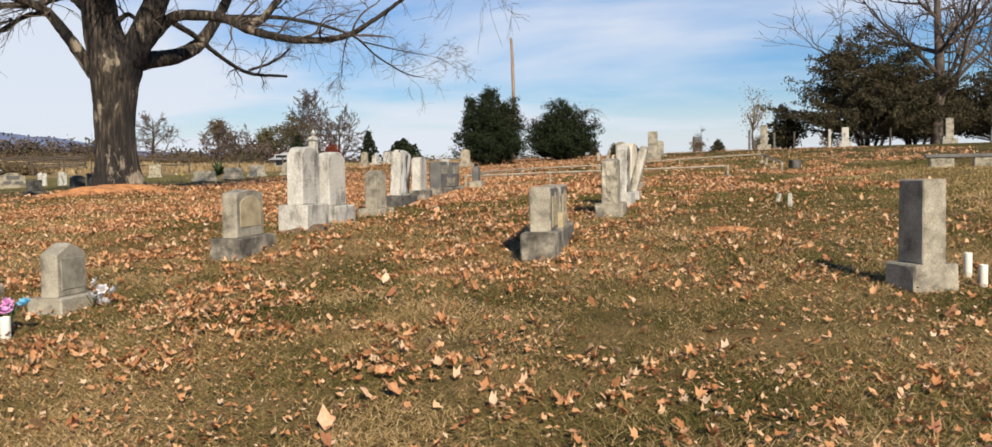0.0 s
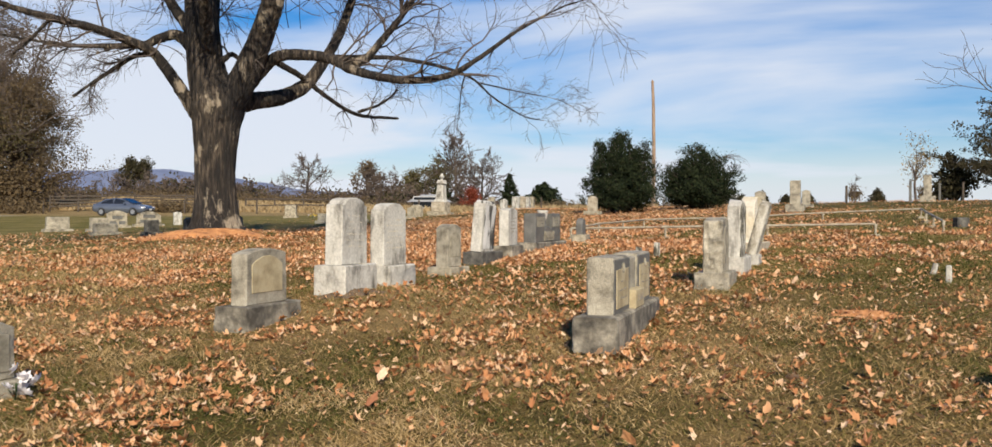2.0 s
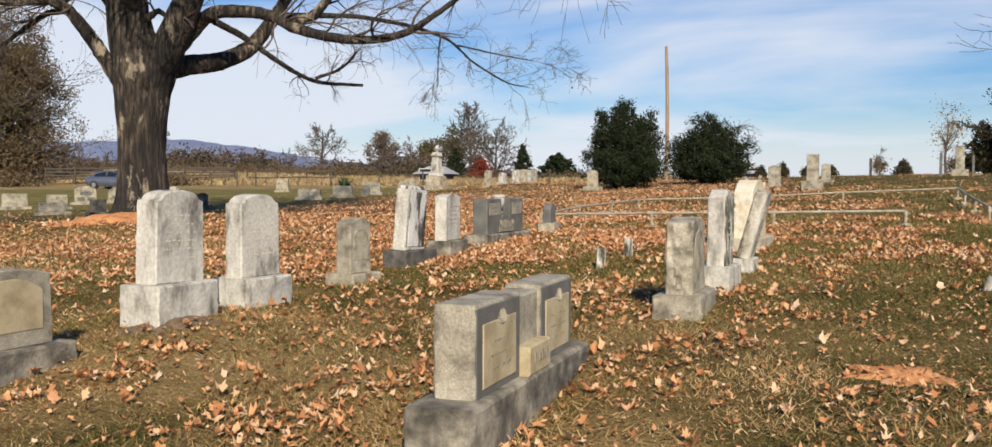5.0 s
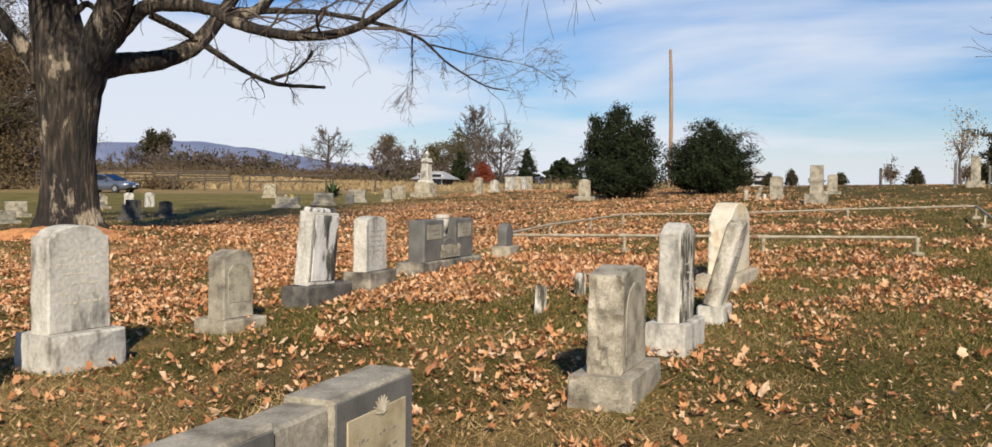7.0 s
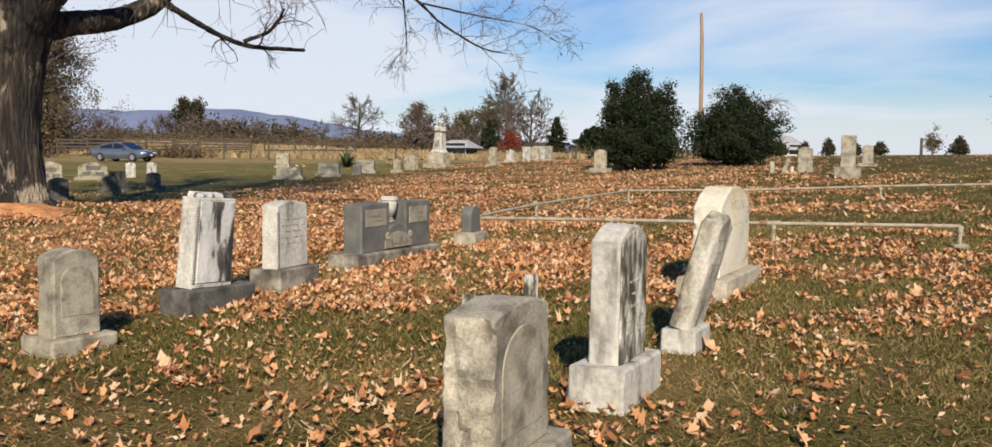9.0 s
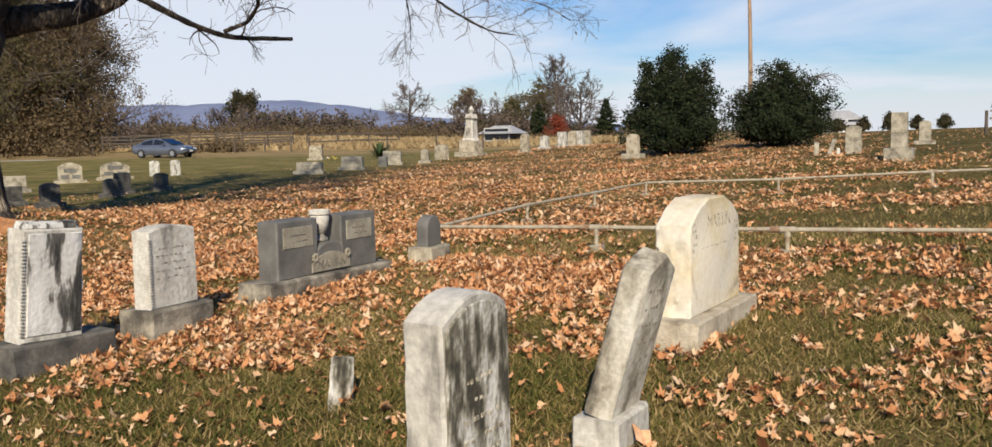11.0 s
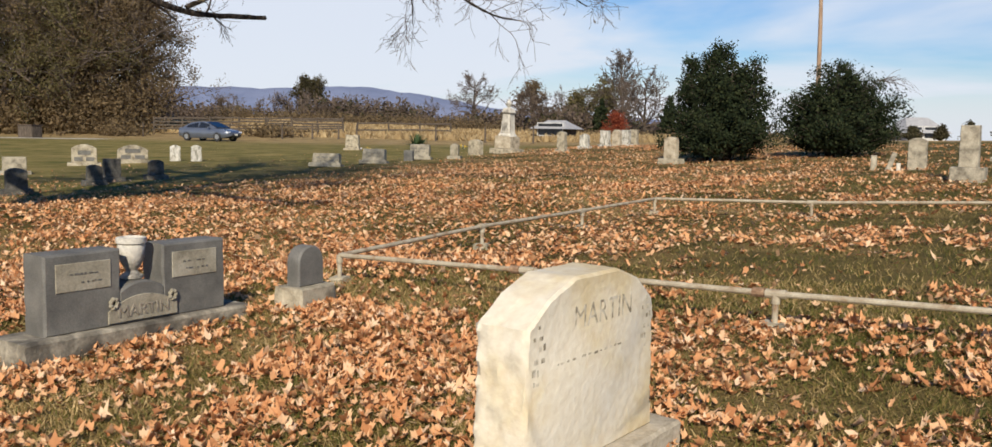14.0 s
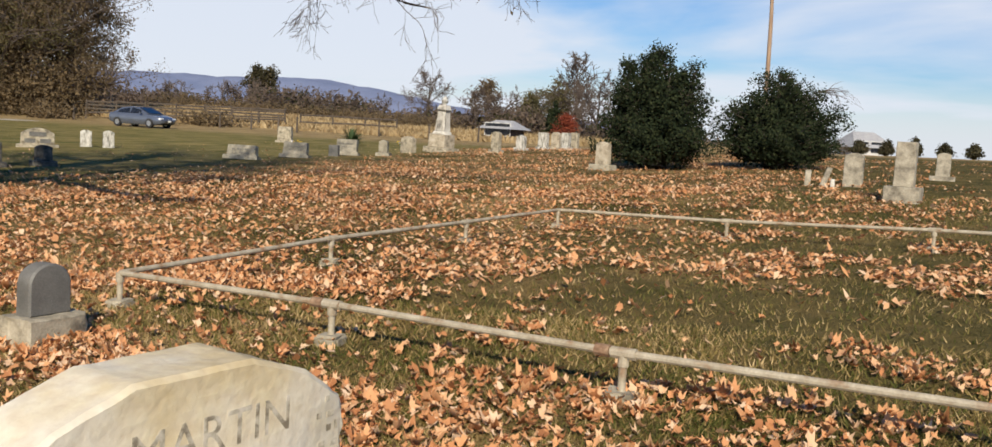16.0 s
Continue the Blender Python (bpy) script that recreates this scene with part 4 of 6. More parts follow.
MAPLE_ROWS = [
    [(356, 0, 375, 0.66), (355, 0, 350, 0.54), (354, 0, 300, 0.475), (354, 0, 250, 0.49), (356, 0, 200, 0.56), (357, 0, 165, 0.62), (342, 0, 120, 0.46), (335, 0, 40, 0.40), (328, 0.3, -80, 0.34), (318, 0.6, -220, 0.24), (312, 0.8, -380, 0.12), (310, 1.0, -470, 0.04)],
    [(362, -0.1, 185, 0.40), (392, -0.3, 140, 0.36), (425, -0.6, 60, 0.30), (446, -1.0, -20, 0.26), (466, -1.3, -180, 0.18), (480, -1.2, -330, 0.08), (482, -1.0, -420, 0.03)],
    [(364, 0.1, 178, 0.27), (410, 0.4, 165, 0.24), (450, 0.8, 158, 0.21), (488, 1.2, 138, 0.19), (520, 1.5, 95, 0.15), (548, 1.8, 40, 0.13), (580, 2.2, -60, 0.09), (610, 2.6, -180, 0.04)],
    [(405, -0.2, 140, 0.17), (432, -0.3, 108, 0.15), (456, -0.5, 92, 0.145), (520, -1.0, 92, 0.13), (565, -1.5, 110, 0.115), (640, -2.4, 122, 0.095), (715, -3.2, 113, 0.075), (775, -3.7, 78, 0.055), (840, -4.1, 30, 0.035), (910, -4.4, -10, 0.018), (960, -4.6, -30, 0.008)],
    [(520, -1.0, 92, 0.12), (575, -1.0, 96, 0.11), (612, -1.1, 58, 0.09), (652, -1.3, 5, 0.07), (700, -0.6, -70, 0.045), (740, -0.9, -150, 0.02)],
    [(446, 0.2, 104, 0.08), (480, 0.8, 122, 0.075), (512, 1.5, 146, 0.065), (548, 2.2, 170, 0.055), (580, 2.7, 182, 0.05), (636, 3.2, 184, 0.04)],
    [(572, 2.6, 176, 0.045), (600, 2.3, 166, 0.035), (620, 1.6, 154, 0.03), (636, 0.9, 138, 0.022)],
    [(330, 0.1, 190, 0.20), (304, 0.1, 150, 0.16), (285, 0.1, 122, 0.14), (262, 0.0, 95, 0.12), (225, -0.2, 80, 0.11), (180, -0.5, 66, 0.10), (120, -0.8, 54, 0.085), (60, -1.0, 38, 0.065), (0, -1.2, 8, 0.05), (-70, -1.4, -40, 0.02)],
    [(322, 0.2, 88, 0.17), (300, 0.3, 70, 0.14), (272, 0.3, 78, 0.11), (248, 0.2, 88, 0.09), (160, 0.6, 94, 0.05), (95, 0.9, 88, 0.035), (40, 1.2, 80, 0.015)],
    [(264, 0.0, 100, 0.07), (238, 0.3, 106, 0.06), (208, 0.7, 128, 0.05), (156, 1.2, 168, 0.035)],
    [(318, 0.2, 60, 0.16), (290, 0.5, 20, 0.12), (268, 0.8, -20, 0.10), (240, 1.2, -120, 0.07), (210, 1.6, -240, 0.03)],
    [(130, -0.8, 52, 0.045), (100, -0.6, 88, 0.03), (60, -0.4, 128, 0.015)],
    [(345, 0.3, 120, 0.2), (352, 1.2, 40, 0.16), (356, 2.4, -60, 0.12), (350, 3.6, -200, 0.05)],
    [(345, -0.3, 90, 0.2), (338, -1.4, 0, 0.15), (330, -2.8, -90, 0.10), (322, -4.2, -170, 0.04)],
    [(362, -0.2, 108, 0.08), (380, -0.3, 95, 0.06), (398, -0.5, 112, 0.04), (376, -0.4, 100, 0.05)][:3],
]
r = np.random.default_rng(11)
limb_paths, twigs = [], {}
# a long limb behind, whose tips hang low over the leaves: world places and radius
HANGING = [
    [(-7.9, 26.8, 6.1, 0.09), (-6.3, 29.0, 6.4, 0.06), (-4.75, 31.0, 6.19, 0.04), (-3.9, 31.4, 5.5, 0.027), (-3.0, 31.7, 4.95, 0.017), (-2.33, 31.76, 4.78, 0.006)],
    [(-4.75, 31.0, 6.19, 0.022), (-5.1, 32.2, 5.95, 0.018), (-5.35, 33.1, 5.4, 0.013), (-5.42, 33.29, 4.98, 0.006)],
    [(-4.3, 31.2, 5.95, 0.02), (-3.2, 31.9, 5.75, 0.014), (-1.9, 32.2, 5.5, 0.008), (-1.2, 32.3, 5.1, 0.005)],
]
for li, rows in enumerate(MAPLE_ROWS + HANGING):
    hang = li >= len(MAPLE_ROWS)
    pts, rad = spline(rows if hang else [maple_row(*q) for q in rows], 14 if li == 0 else 8)
    limb_paths.append((pts, rad))
    first = 0.62 if li in (0, 1) else (0.6 if li == 2 else 0.30)
    n = len(pts)
    count = 11 if hang else {14: 2, 7: 12, 5: 3, 6: 5, 9: 6, 3: 22, 0: 44, 1: 44, 10: 34, 12: 40, 13: 34}.get(li, 18)
    for k in range(count):
        i = r.integers(int(n * first), n)
        along = pts[min(i + 1, n - 1)] - pts[i - 1]
        along /= np.linalg.norm(along) + 1e-9
        h = along + r.normal(0, 0.6, 3) + np.array([0, 0, 0.3])
        if li == 2:
            h[2] = max(h[2], 0.1)
        long_ = r.uniform(0.5, 1.1) if li in (5, 6, 9, 14) or hang else r.uniform(1.0, 2.4)
        grow(r, pts[i], h, long_, min(rad[i] * 0.5, 0.03), 0.10, 2, twigs, 0.7, (3, 5), 7)
for k in range(15):
    az = k * 2.4 + r.uniform(-0.3, 0.3)
    z = MZ + 6.8 + 0.28 * k
    grow(r, (MX + 0.25 * math.cos(az), MY + 0.25 * math.sin(az), z), (math.cos(az), math.sin(az), 0.32), r.uniform(4.5, 6.5), 0.12, 0.04, 3, twigs, 0.75, (4, 6), 7, 0.03, 0.011)
e = thing("maple_tree", MX, MY, 0, "old bare maple with dark furrowed trunk and spreading limbs", "tree")
off = np.array([MX, MY, MZ])
SIDES = 110
co, idx = tubes(limb_paths[:1], SIDES)
rel = co - off
ang = np.arctan2(rel[:, 1], rel[:, 0])
fl = np.array([noise.noise(Vector((math.cos(a) * 7.5, math.sin(a) * 7.5, z * 0.75))) + 0.55 * noise.noise(Vector((math.cos(a) * 17, math.sin(a) * 17, z * 1.9 + 7))) for a, z in zip(ang, rel[:, 2])])
fl = 0.085 * np.abs(fl) + 0.03 * np.sin(ang * 3 + 0.8)
flare = 0.25 * np.exp(-np.clip(rel[:, 2], 0, 9) * 3.2) * (1 + 0.55 * np.sin(ang * 5 + 1))
axis_xy = np.repeat(np.array([p[:2] for p in limb_paths[0][0]]), SIDES, axis=0)[:len(rel)] - off[:2]
rel[:, :2] = axis_xy + (rel[:, :2] - axis_xy) * (1 + (fl * 1.3 + flare) * smooth(6.5, 4.0, rel[:, 2]))[:, None]
rel[:, 2] -= 0.08
array_object("trunk", rel, idx, 4, BARK, e, True)
for p in limb_paths[1:]:
    co, idx = tubes([p], 12)
    array_object("limb", co - off + r.normal(0, 0.006, co.shape), idx, 4, BARK, e, True)
for lev, sides in ((3, 6), (2, 4), (1, 3), (0, 3)):
    co, idx = tubes(twigs[lev], sides)
    tagged(array_object("twig_crown", co - off, idx, 4, TWIG, e, True), kind="stuff")
tips = np.array([t[0][-1] for t in twigs[0]])
tips = tips[r.choice(len(tips), 160, replace=False)]
co, idx = leaves_on(r, tips, 1, 0.06, 0.03)
array_object("last_leaves", co - off, idx, 4, AUTUMN, e)


def conifer(x, y, h, w, seed, label, material, peaks=3, name="cedar_tree", count=9000, size=0.075, ragged=0.25, fat=0.55, low=0.0, taper=1.6):
    """An evergreen of upright sprays: several leaders, each a cone of short boughs, with gaps and an uneven edge."""
    r = np.random.default_rng(seed)
    z0 = gz(x, y)
    trunks, boughs, centres = [], {}, []
    spots = [(0, 0, 1.0)] + [(r.uniform(-0.3, 0.3) * w, r.uniform(-0.2, 0.2) * w, r.uniform(0.5, 0.88)) for _ in range(peaks)]
    for sx, sy, k in spots:
        trunks.append(spline([(x + sx * 0.3, y + sy * 0.3, z0 - 0.1, 0.10), (x + sx * 0.8, y + sy * 0.8, z0 + h * k * 0.5, 0.06), (x + sx, y + sy, z0 + h * k * 0.96, 0.015)], 5))
        for _ in range(int(150 * k)):
            t = r.uniform(low, 1) ** 0.9
            reach = w / 2 * (fat + 0.4 * (sx == 0)) * (1 - t ** taper) ** 0.85 * r.uniform(0.55, 1 + ragged) + 0.08
            az = r.uniform(0, 6.28)
            b = np.array([x + sx * (0.4 + 0.6 * t), y + sy * (0.4 + 0.6 * t), z0 + 0.05 + h * k * t * 0.95])
            tip = b + np.array([math.cos(az) * reach, math.sin(az) * reach, 0.25 * reach + r.uniform(-0.05, 0.18)])
            boughs.setdefault(0, []).append(([b, (b + tip) / 2 + [0, 0, -0.04], tip], [0.02, 0.012, 0.005]))
            m = max(3, int(reach * 8))
            q = r.uniform(0.35, 1.05, m) ** 0.7
            centres.append(b + (tip - b) * q[:, None] + r.normal(0, 0.07, (m, 3)))
    c = np.concatenate(centres)
    c[:, 2] = np.maximum(c[:, 2], z0 + 0.04)
    per = max(2, int(count / len(c)))
    leaf = leaves_on(r, c, per, size, 0.08)
    return put_tree(name, x, y, label, trunks, boughs[0], leaf, material, BARK)


conifer(-0.2, 44.6, 3.72, 3.95, 21, "dark green bushy cedar beside a gravestone", CEDAR, 6, count=62000, size=0.043, taper=0.85, ragged=0.3, fat=0.62)
conifer(3.3, 46.5, 2.95, 3.4, 22, "rounded dark green cedar with a dead sprig on top", CEDAR, 8, count=62000, size=0.043, fat=0.72, taper=2.0, ragged=0.2)
rr = np.random.default_rng(5)
sp = {}
for k in range(5):
    grow(rr, (4.3, 46.3, gz(4.3, 46.3) + 2.35), (1.0, 0, 0.2), 1.0, 0.02, 0.25, 1, sp, 0.5, (3, 4), 6)
sprig = thing("dead_vine", 4.3, 46.3, 0, "leafless brown vine over a cedar's top", "vine", z=gz(4.3, 46.3) + 2.35)
co, idx = tubes(sp[1] + sp[0], 3)
array_object("stems", co - np.array([4.3, 46.3, gz(4.3, 46.3) + 2.35]), idx, 4, TWIG, sprig)

# utility pole without arms
pole = thing("utility_pole", 1.6, 77.8, 0, "bare tan wooden utility pole without wires", "pole")
co, idx = tubes([spline([(0, 0, -0.2, 0.15), (0.05, 0, 4, 0.14), (0.0, 0, 8, 0.125), (-0.08, 0, 10.15, 0.10)], 5)], 10)
array_object("shaft", co, idx, 4, POLE_WOOD, pole, True)
part("cap", cyl(bmesh.new(), -0.08, 0, 10.13, 0.10, 0.04, 0.12, 10), POLE_WOOD, pole)


def bare_tree(x, y, h, seed, label, name="bare_tree", spread=0.75, levels=3, lean=(0, 0), leaf=None, per=2, size=0.12, trunk_r=None, kids=(3, 5), forks=7, low=0.25, up=0.05, leaf_spread=0.25, thin=0.004, bark=TWIG):
    r = np.random.default_rng(seed)
    z0 = gz(x, y)
    rt = trunk_r or h * 0.022
    trunk = spline([(x, y, z0 - 0.2, rt * 1.25), (x + r.normal(0, 0.02) * h, y + r.normal(0, 0.02) * h, z0 + h * 0.3, rt), (x + lean[0] * 0.6, y + lean[1] * 0.6, z0 + h * 0.6, rt * 0.6), (x + lean[0], y + lean[1], z0 + h * 0.97, rt * 0.12)], 6)
    sink = {}
    pts, rad = trunk
    for k in range(forks):
        i = int(len(pts) * r.uniform(low, 0.95))
        az = k * 2.4 + r.uniform(-0.5, 0.5)
        t = i / len(pts)
        grow(r, pts[i], (math.cos(az) * spread, math.sin(az) * spread, 0.75), h * (0.55 - 0.38 * t), rad[i] * 0.6, 0.05, levels - 1, sink, 0.6, kids, 6, up, thin)
    tw = [q for lev in sink for q in sink[lev]]
    lv = None
    if leaf is not None:
        tips = np.concatenate([np.array(q[0])[1:] for q in sink[0]] + [np.array(q[0])[2:] for q in sink.get(1, [])])
        lv = leaves_on(r, tips, per, size, leaf_spread)
    return put_tree(name, x, y, label, [trunk], tw, lv, leaf, bark)


# right-hand crest: big cedar, bare hardwood and small trees beyond
conifer(22.3, 55.5, 7.4, 7.6, 31, "large dark evergreen on the hill's crest", CREST, 5, count=60000, size=0.07, ragged=0.5, low=0.0, taper=1.0, fat=0.95)
conifer(26.0, 57.5, 5.0, 6.5, 32, "brown-green evergreen behind gravestones on the crest", CREST, 5, count=36000, size=0.07, ragged=0.5, fat=0.8, taper=2.2)
conifer(30.5, 57.0, 4.6, 6.0, 38, "dull evergreen thicket tree on the crest", CREST, 5, count=30000, size=0.07, ragged=0.5, fat=0.8, taper=2.2)
bare_tree(26.4, 55.6, 13.5, 33, "bare hardwood tree on the crest", levels=4, trunk_r=0.30, kids=(4, 5), forks=18, low=0.22, spread=1.0, thin=0.012)
bare_tree(33.0, 60.0, 11.0, 34, "bare hardwood tree beyond the crest", levels=4, trunk_r=0.25, kids=(3, 4), forks=11, thin=0.012)
bare_tree(15.6, 56.0, 2.9, 35, "small bare tree with pale twigs", levels=3, forks=9, leaf=DRY, per=1, size=0.05)
bare_tree(12.2, 55.0, 1.3, 36, "low bare shrub on the crest", "bare_shrub", levels=3, forks=9, low=0.1)
conifer(18.0, 58.0, 2.6, 2.4, 37, "small dark cedar on the crest", PINE, 3, count=3500, size=0.09)
for k, (x, y, h, w) in enumerate(((8.6, 100, 0.3, 1.8), (13.5, 105, 0.8, 1.7), (18, 104, 0.4, 1.9), (24, 100, 0.8, 2.2), (11, 102, 0.4, 1.8), (29, 98, 0.6, 2.0), (15.6, 103, 0.4, 1.7))):
    conifer(x, y, h + 0.7, w * 0.7, 40 + k, "distant dark evergreen beyond the field", PINE, 1, count=1800, size=0.10, taper=1.0, ragged=0.5)
for k, (x, y, h) in enumerate(((27, 95, 1.6), (33, 92, 2.0), (21, 96, 1.4))):
    bare_tree(x, y, h, 50 + k, "distant brown shrub in the field", "bare_shrub", leaf=AUTUMN, levels=2, forks=9, low=0.1, per=3, size=0.1)

# trees beyond the field, middle and left
bare_tree(-88, 240, 13.5, 60, "bare spreading tree beyond the field", levels=4, kids=(3, 5), forks=13, spread=1.25, low=0.12, trunk_r=0.42, thin=0.045, bark=BARK)
bare_tree(-66, 222, 9.5, 61, "half-bare rusty-topped tree beyond the field", leaf=AUTUMN, levels=3, forks=10, per=2, size=0.26, leaf_spread=0.6, thin=0.05)
bare_tree(-60, 226, 9.0, 73, "slender bare tree beyond the field", levels=3, forks=9, spread=0.5, thin=0.045)
bare_tree(-43.5, 200, 10.0, 62, "yellowing willow beyond the field", leaf=OLIVE, levels=3, forks=13, per=3, size=0.22, spread=0.8, leaf_spread=0.55, thin=0.05, low=0.15)
bare_tree(-50.0, 203, 7.0, 65, "low yellowing willow beyond the field", leaf=OLIVE, levels=3, forks=11, per=4, size=0.24, spread=0.9, leaf_spread=0.6, thin=0.05, low=0.1)
bare_tree(-39.5, 199, 14.2, 63, "tall slender bare poplar by a hedge", levels=4, kids=(3, 4), forks=17, spread=0.28, thin=0.045, low=0.2)
bare_tree(-41.5, 201, 11.0, 74, "slender bare tree by a hedge", levels=4, kids=(3, 4), forks=14, spread=0.45, thin=0.045, low=0.2)
bare_tree(-27.5, 165, 9.6, 64, "round-crowned bare tree by a hedge", levels=4, kids=(4, 5), forks=15, spread=1.1, thin=0.032, low=0.15, bark=BARK)
bare_tree(-140, 243, 13.0, 66, "dark-leaved tree standing over the far hedge", leaf=PINE, levels=3, forks=12, per=5, size=0.3, low=0.35, leaf_spread=0.5, thin=0.05)
bare_tree(-71, 104, 5.8, 67, "pale-barked bare tree by the fence", levels=3, forks=10, spread=0.45, thin=0.02, bark=POLE_WOOD)
bare_tree(-74, 106, 6.0, 68, "pale-barked slender bare tree", levels=3, forks=9, spread=0.4, thin=0.02, bark=POLE_WOOD)
conifer(-19.0, 140, 5.6, 3.8, 70, "dark upright cedar by the far hedge", CEDAR, 1, count=4000, size=0.2, taper=1.0)
conifer(-13.5, 138, 4.2, 6.0, 71, "dark evergreen by the far hedge", CEDAR, 4, count=5000, size=0.2)
conifer(-36.0, 170, 6.0, 4.5, 75, "dark evergreen behind the far house", CEDAR, 1, count=4000, size=0.22, taper=1.0)
bare_tree(-19.6, 112, 2.3, 72, "red-leaved shrub beside the far house", "red_shrub", leaf=RED_BUSH, levels=2, forks=12, low=0.1, per=9, size=0.10)

# belt of brown woods across the background, and the undergrowth before it
hr = np.random.default_rng(81)
pts, low_pts = [], []
for k in range(620):
    az = radians(hr.uniform(8.5, 41))
    d = hr.uniform(170, 235)
    x, y = -math.sin(az) * d, math.cos(az) * d
    lump = 0.75 + 0.35 * math.sin(az * 31) + 0.25 * math.sin(az * 77 + 1)
    top_ = hr.uniform(1.6, 4.8) * lump * (1 if az > radians(21) else 0.85)
    n = 26
    q = np.stack([x + hr.normal(0, 1.7, n), y + hr.normal(0, 1.5, n), gz(x, y) - 0.5 + hr.uniform(0, 1, n) ** 0.8 * (top_ + 0.5)], 1)
    (pts if hr.uniform() < 0.72 else low_pts).append(q)
for nm, c, mt, lab in (("far_woods", pts, WOODS, "belt of leafless brown woods beyond the field"), ("evergreen_thicket", low_pts, PINE, "dark green undergrowth along the far woods")):
    co, idx = leaves_on(hr, np.concatenate(c), 5, 0.30, 0.5)
    tagged(array_object(nm, co, idx, 4, mt), lab, "woods", kind="stuff")
for k in range(20):
    q = np.random.default_rng(300 + k)
    az, d = radians(q.uniform(9, 41)), q.uniform(172, 225)
    bare_tree(-math.sin(az) * d, math.cos(az) * d, q.uniform(3.8, 6.2), 320 + k, "leafless tree in the far woods", levels=3, forks=10, low=0.2, thin=0.04, spread=0.7, leaf=WOODS if k % 3 == 0 else None, per=1, size=0.2, leaf_spread=0.6)
pts = []
for k in range(260):
    t = hr.uniform(0, 1)
    x, y = -70 + 76 * t + hr.normal(0, 1), 112 - 2 * t + hr.normal(0, 2)
    h = hr.uniform(0.3, 1.5) * (1.1 - 0.5 * t) * (0.2 if -32 < x < -12 else 1)
    n = 20
    pts.append(np.stack([x + hr.normal(0, 0.9, n), y + hr.normal(0, 0.6, n), gz(x, y) + hr.uniform(0, 1, n) ** 0.8 * h], 1))
co, idx = leaves_on(hr, np.concatenate(pts), 6, 0.12, 0.22)
tagged(array_object("hedgerow", co, idx, 4, AUTUMN), "brown overgrown thicket along the far fence", "thicket", kind="stuff")

# the wood beyond the parked car
wr = np.random.default_rng(91)
for k in range(20):
    t = k / 19
    x, y = -59.5 - 32 * t + wr.normal(0, 1.2), 82 - 14 * t + wr.normal(0, 2.5)
    h = wr.uniform(12, 18) * (0.75 if k == 0 else 1)
    kind = k % 4
    if kind == 3:
        conifer(x, y, h * 0.8, h * 0.42, 100 + k, "tall dull green pine at the wood's edge", PINE, 2, "pine_tree", 7000, 0.24, 0.5, low=0.08)
    else:
        bare_tree(x, y, h, 100 + k, ("brown-leaved oak at the wood's edge", "half-bare tree at the wood's edge", "olive-brown tree at the wood's edge")[kind], "woodland_tree", leaf=(AUTUMN, AUTUMN, OLIVE)[kind], per=(7, 2, 7)[kind], size=0.10, levels=4 if k < 4 else 3, forks=15, kids=(4, 5), low=0.1, leaf_spread=0.35, trunk_r=h * 0.026, thin=0.014)
pts = []
for k in range(260):
    t = wr.uniform(0, 1)
    x, y = -56 - 40 * t + wr.normal(0, 1), 82 - 16 * t + wr.normal(0, 2)
    n = 30
    pts.append(np.stack([x + wr.normal(0, 0.9, n), y + wr.normal(0, 0.8, n), gz(x, y) + wr.uniform(0, 1, n) * wr.uniform(1.5, 5.5)], 1))
co, idx = leaves_on(wr, np.concatenate(pts), 5, 0.15, 0.35)
tagged(array_object("woodland_undergrowth", co, idx, 4, AUTUMN), "tangled brown undergrowth at the wood's foot", "thicket", kind="stuff")

pts = []
for k in range(520):
    t = wr.uniform(0, 1)
    x, y = -61.5 - 38 * t + wr.normal(0, 1.5), 87 - 16 * t + wr.normal(0, 2.5)
    n = 14
    top_ = wr.uniform(0.5, 13.5)
    pts.append(np.stack([x + wr.normal(0, 1.1, n), y + wr.normal(0, 1.0, n), gz(x, y) + top_ + wr.normal(0, 0.9, n)], 1))
co, idx = leaves_on(wr, np.concatenate(pts), 16, 0.16, 0.5)
tagged(array_object("woodland_interior", co, idx, 4, WOODS), "dense brown tree crowns deeper in the wood", "trees", kind="stuff")

# far ridge; the blue haze of distance is put into its colour
RIDGE_AZ = (-10, 0, 4, 8, 12, 16, 20, 24, 27, 29, 31, 34, 38, 46, 60)
RIDGE_UP = (-0.6, -0.2, 0.3, 0.8, 1.1, 1.3, 1.45, 2.1, 2.5, 2.72, 2.58, 2.46, 2.42, 2.2, 1.6)
vs, fs = [], []
bearings = np.linspace(-10, 60, 120)
for az in bearings:
    up_ = math.tan(radians(float(np.interp(az, RIDGE_AZ, RIDGE_UP)) + 0.035 * math.sin(az * 2.3) + 0.02 * math.sin(az * 6.1))) * 3100 + 2.6
    for j in range(6):
        k = j / 5
        d = 2600 + 500 * k + 20 * math.sin(az + j)
        vs.append((-math.sin(radians(az)) * d, math.cos(radians(az)) * d, -30 + (up_ + 30) * math.sin(k * math.pi / 2) + 2 * math.sin(az * 4 + 2 * j) * (j < 5)))
for i in range(len(bearings) - 1):
    for j in range(5):
        fs.append((i * 6 + j, i * 6 + j + 6, i * 6 + j + 7, i * 6 + j + 1))
tagged(mesh_object("backdrop", vs, fs, RIDGE_BLUE, smooth_shade=True), "wooded mountain ridge coloured with blue haze", "mountains", kind="structure")


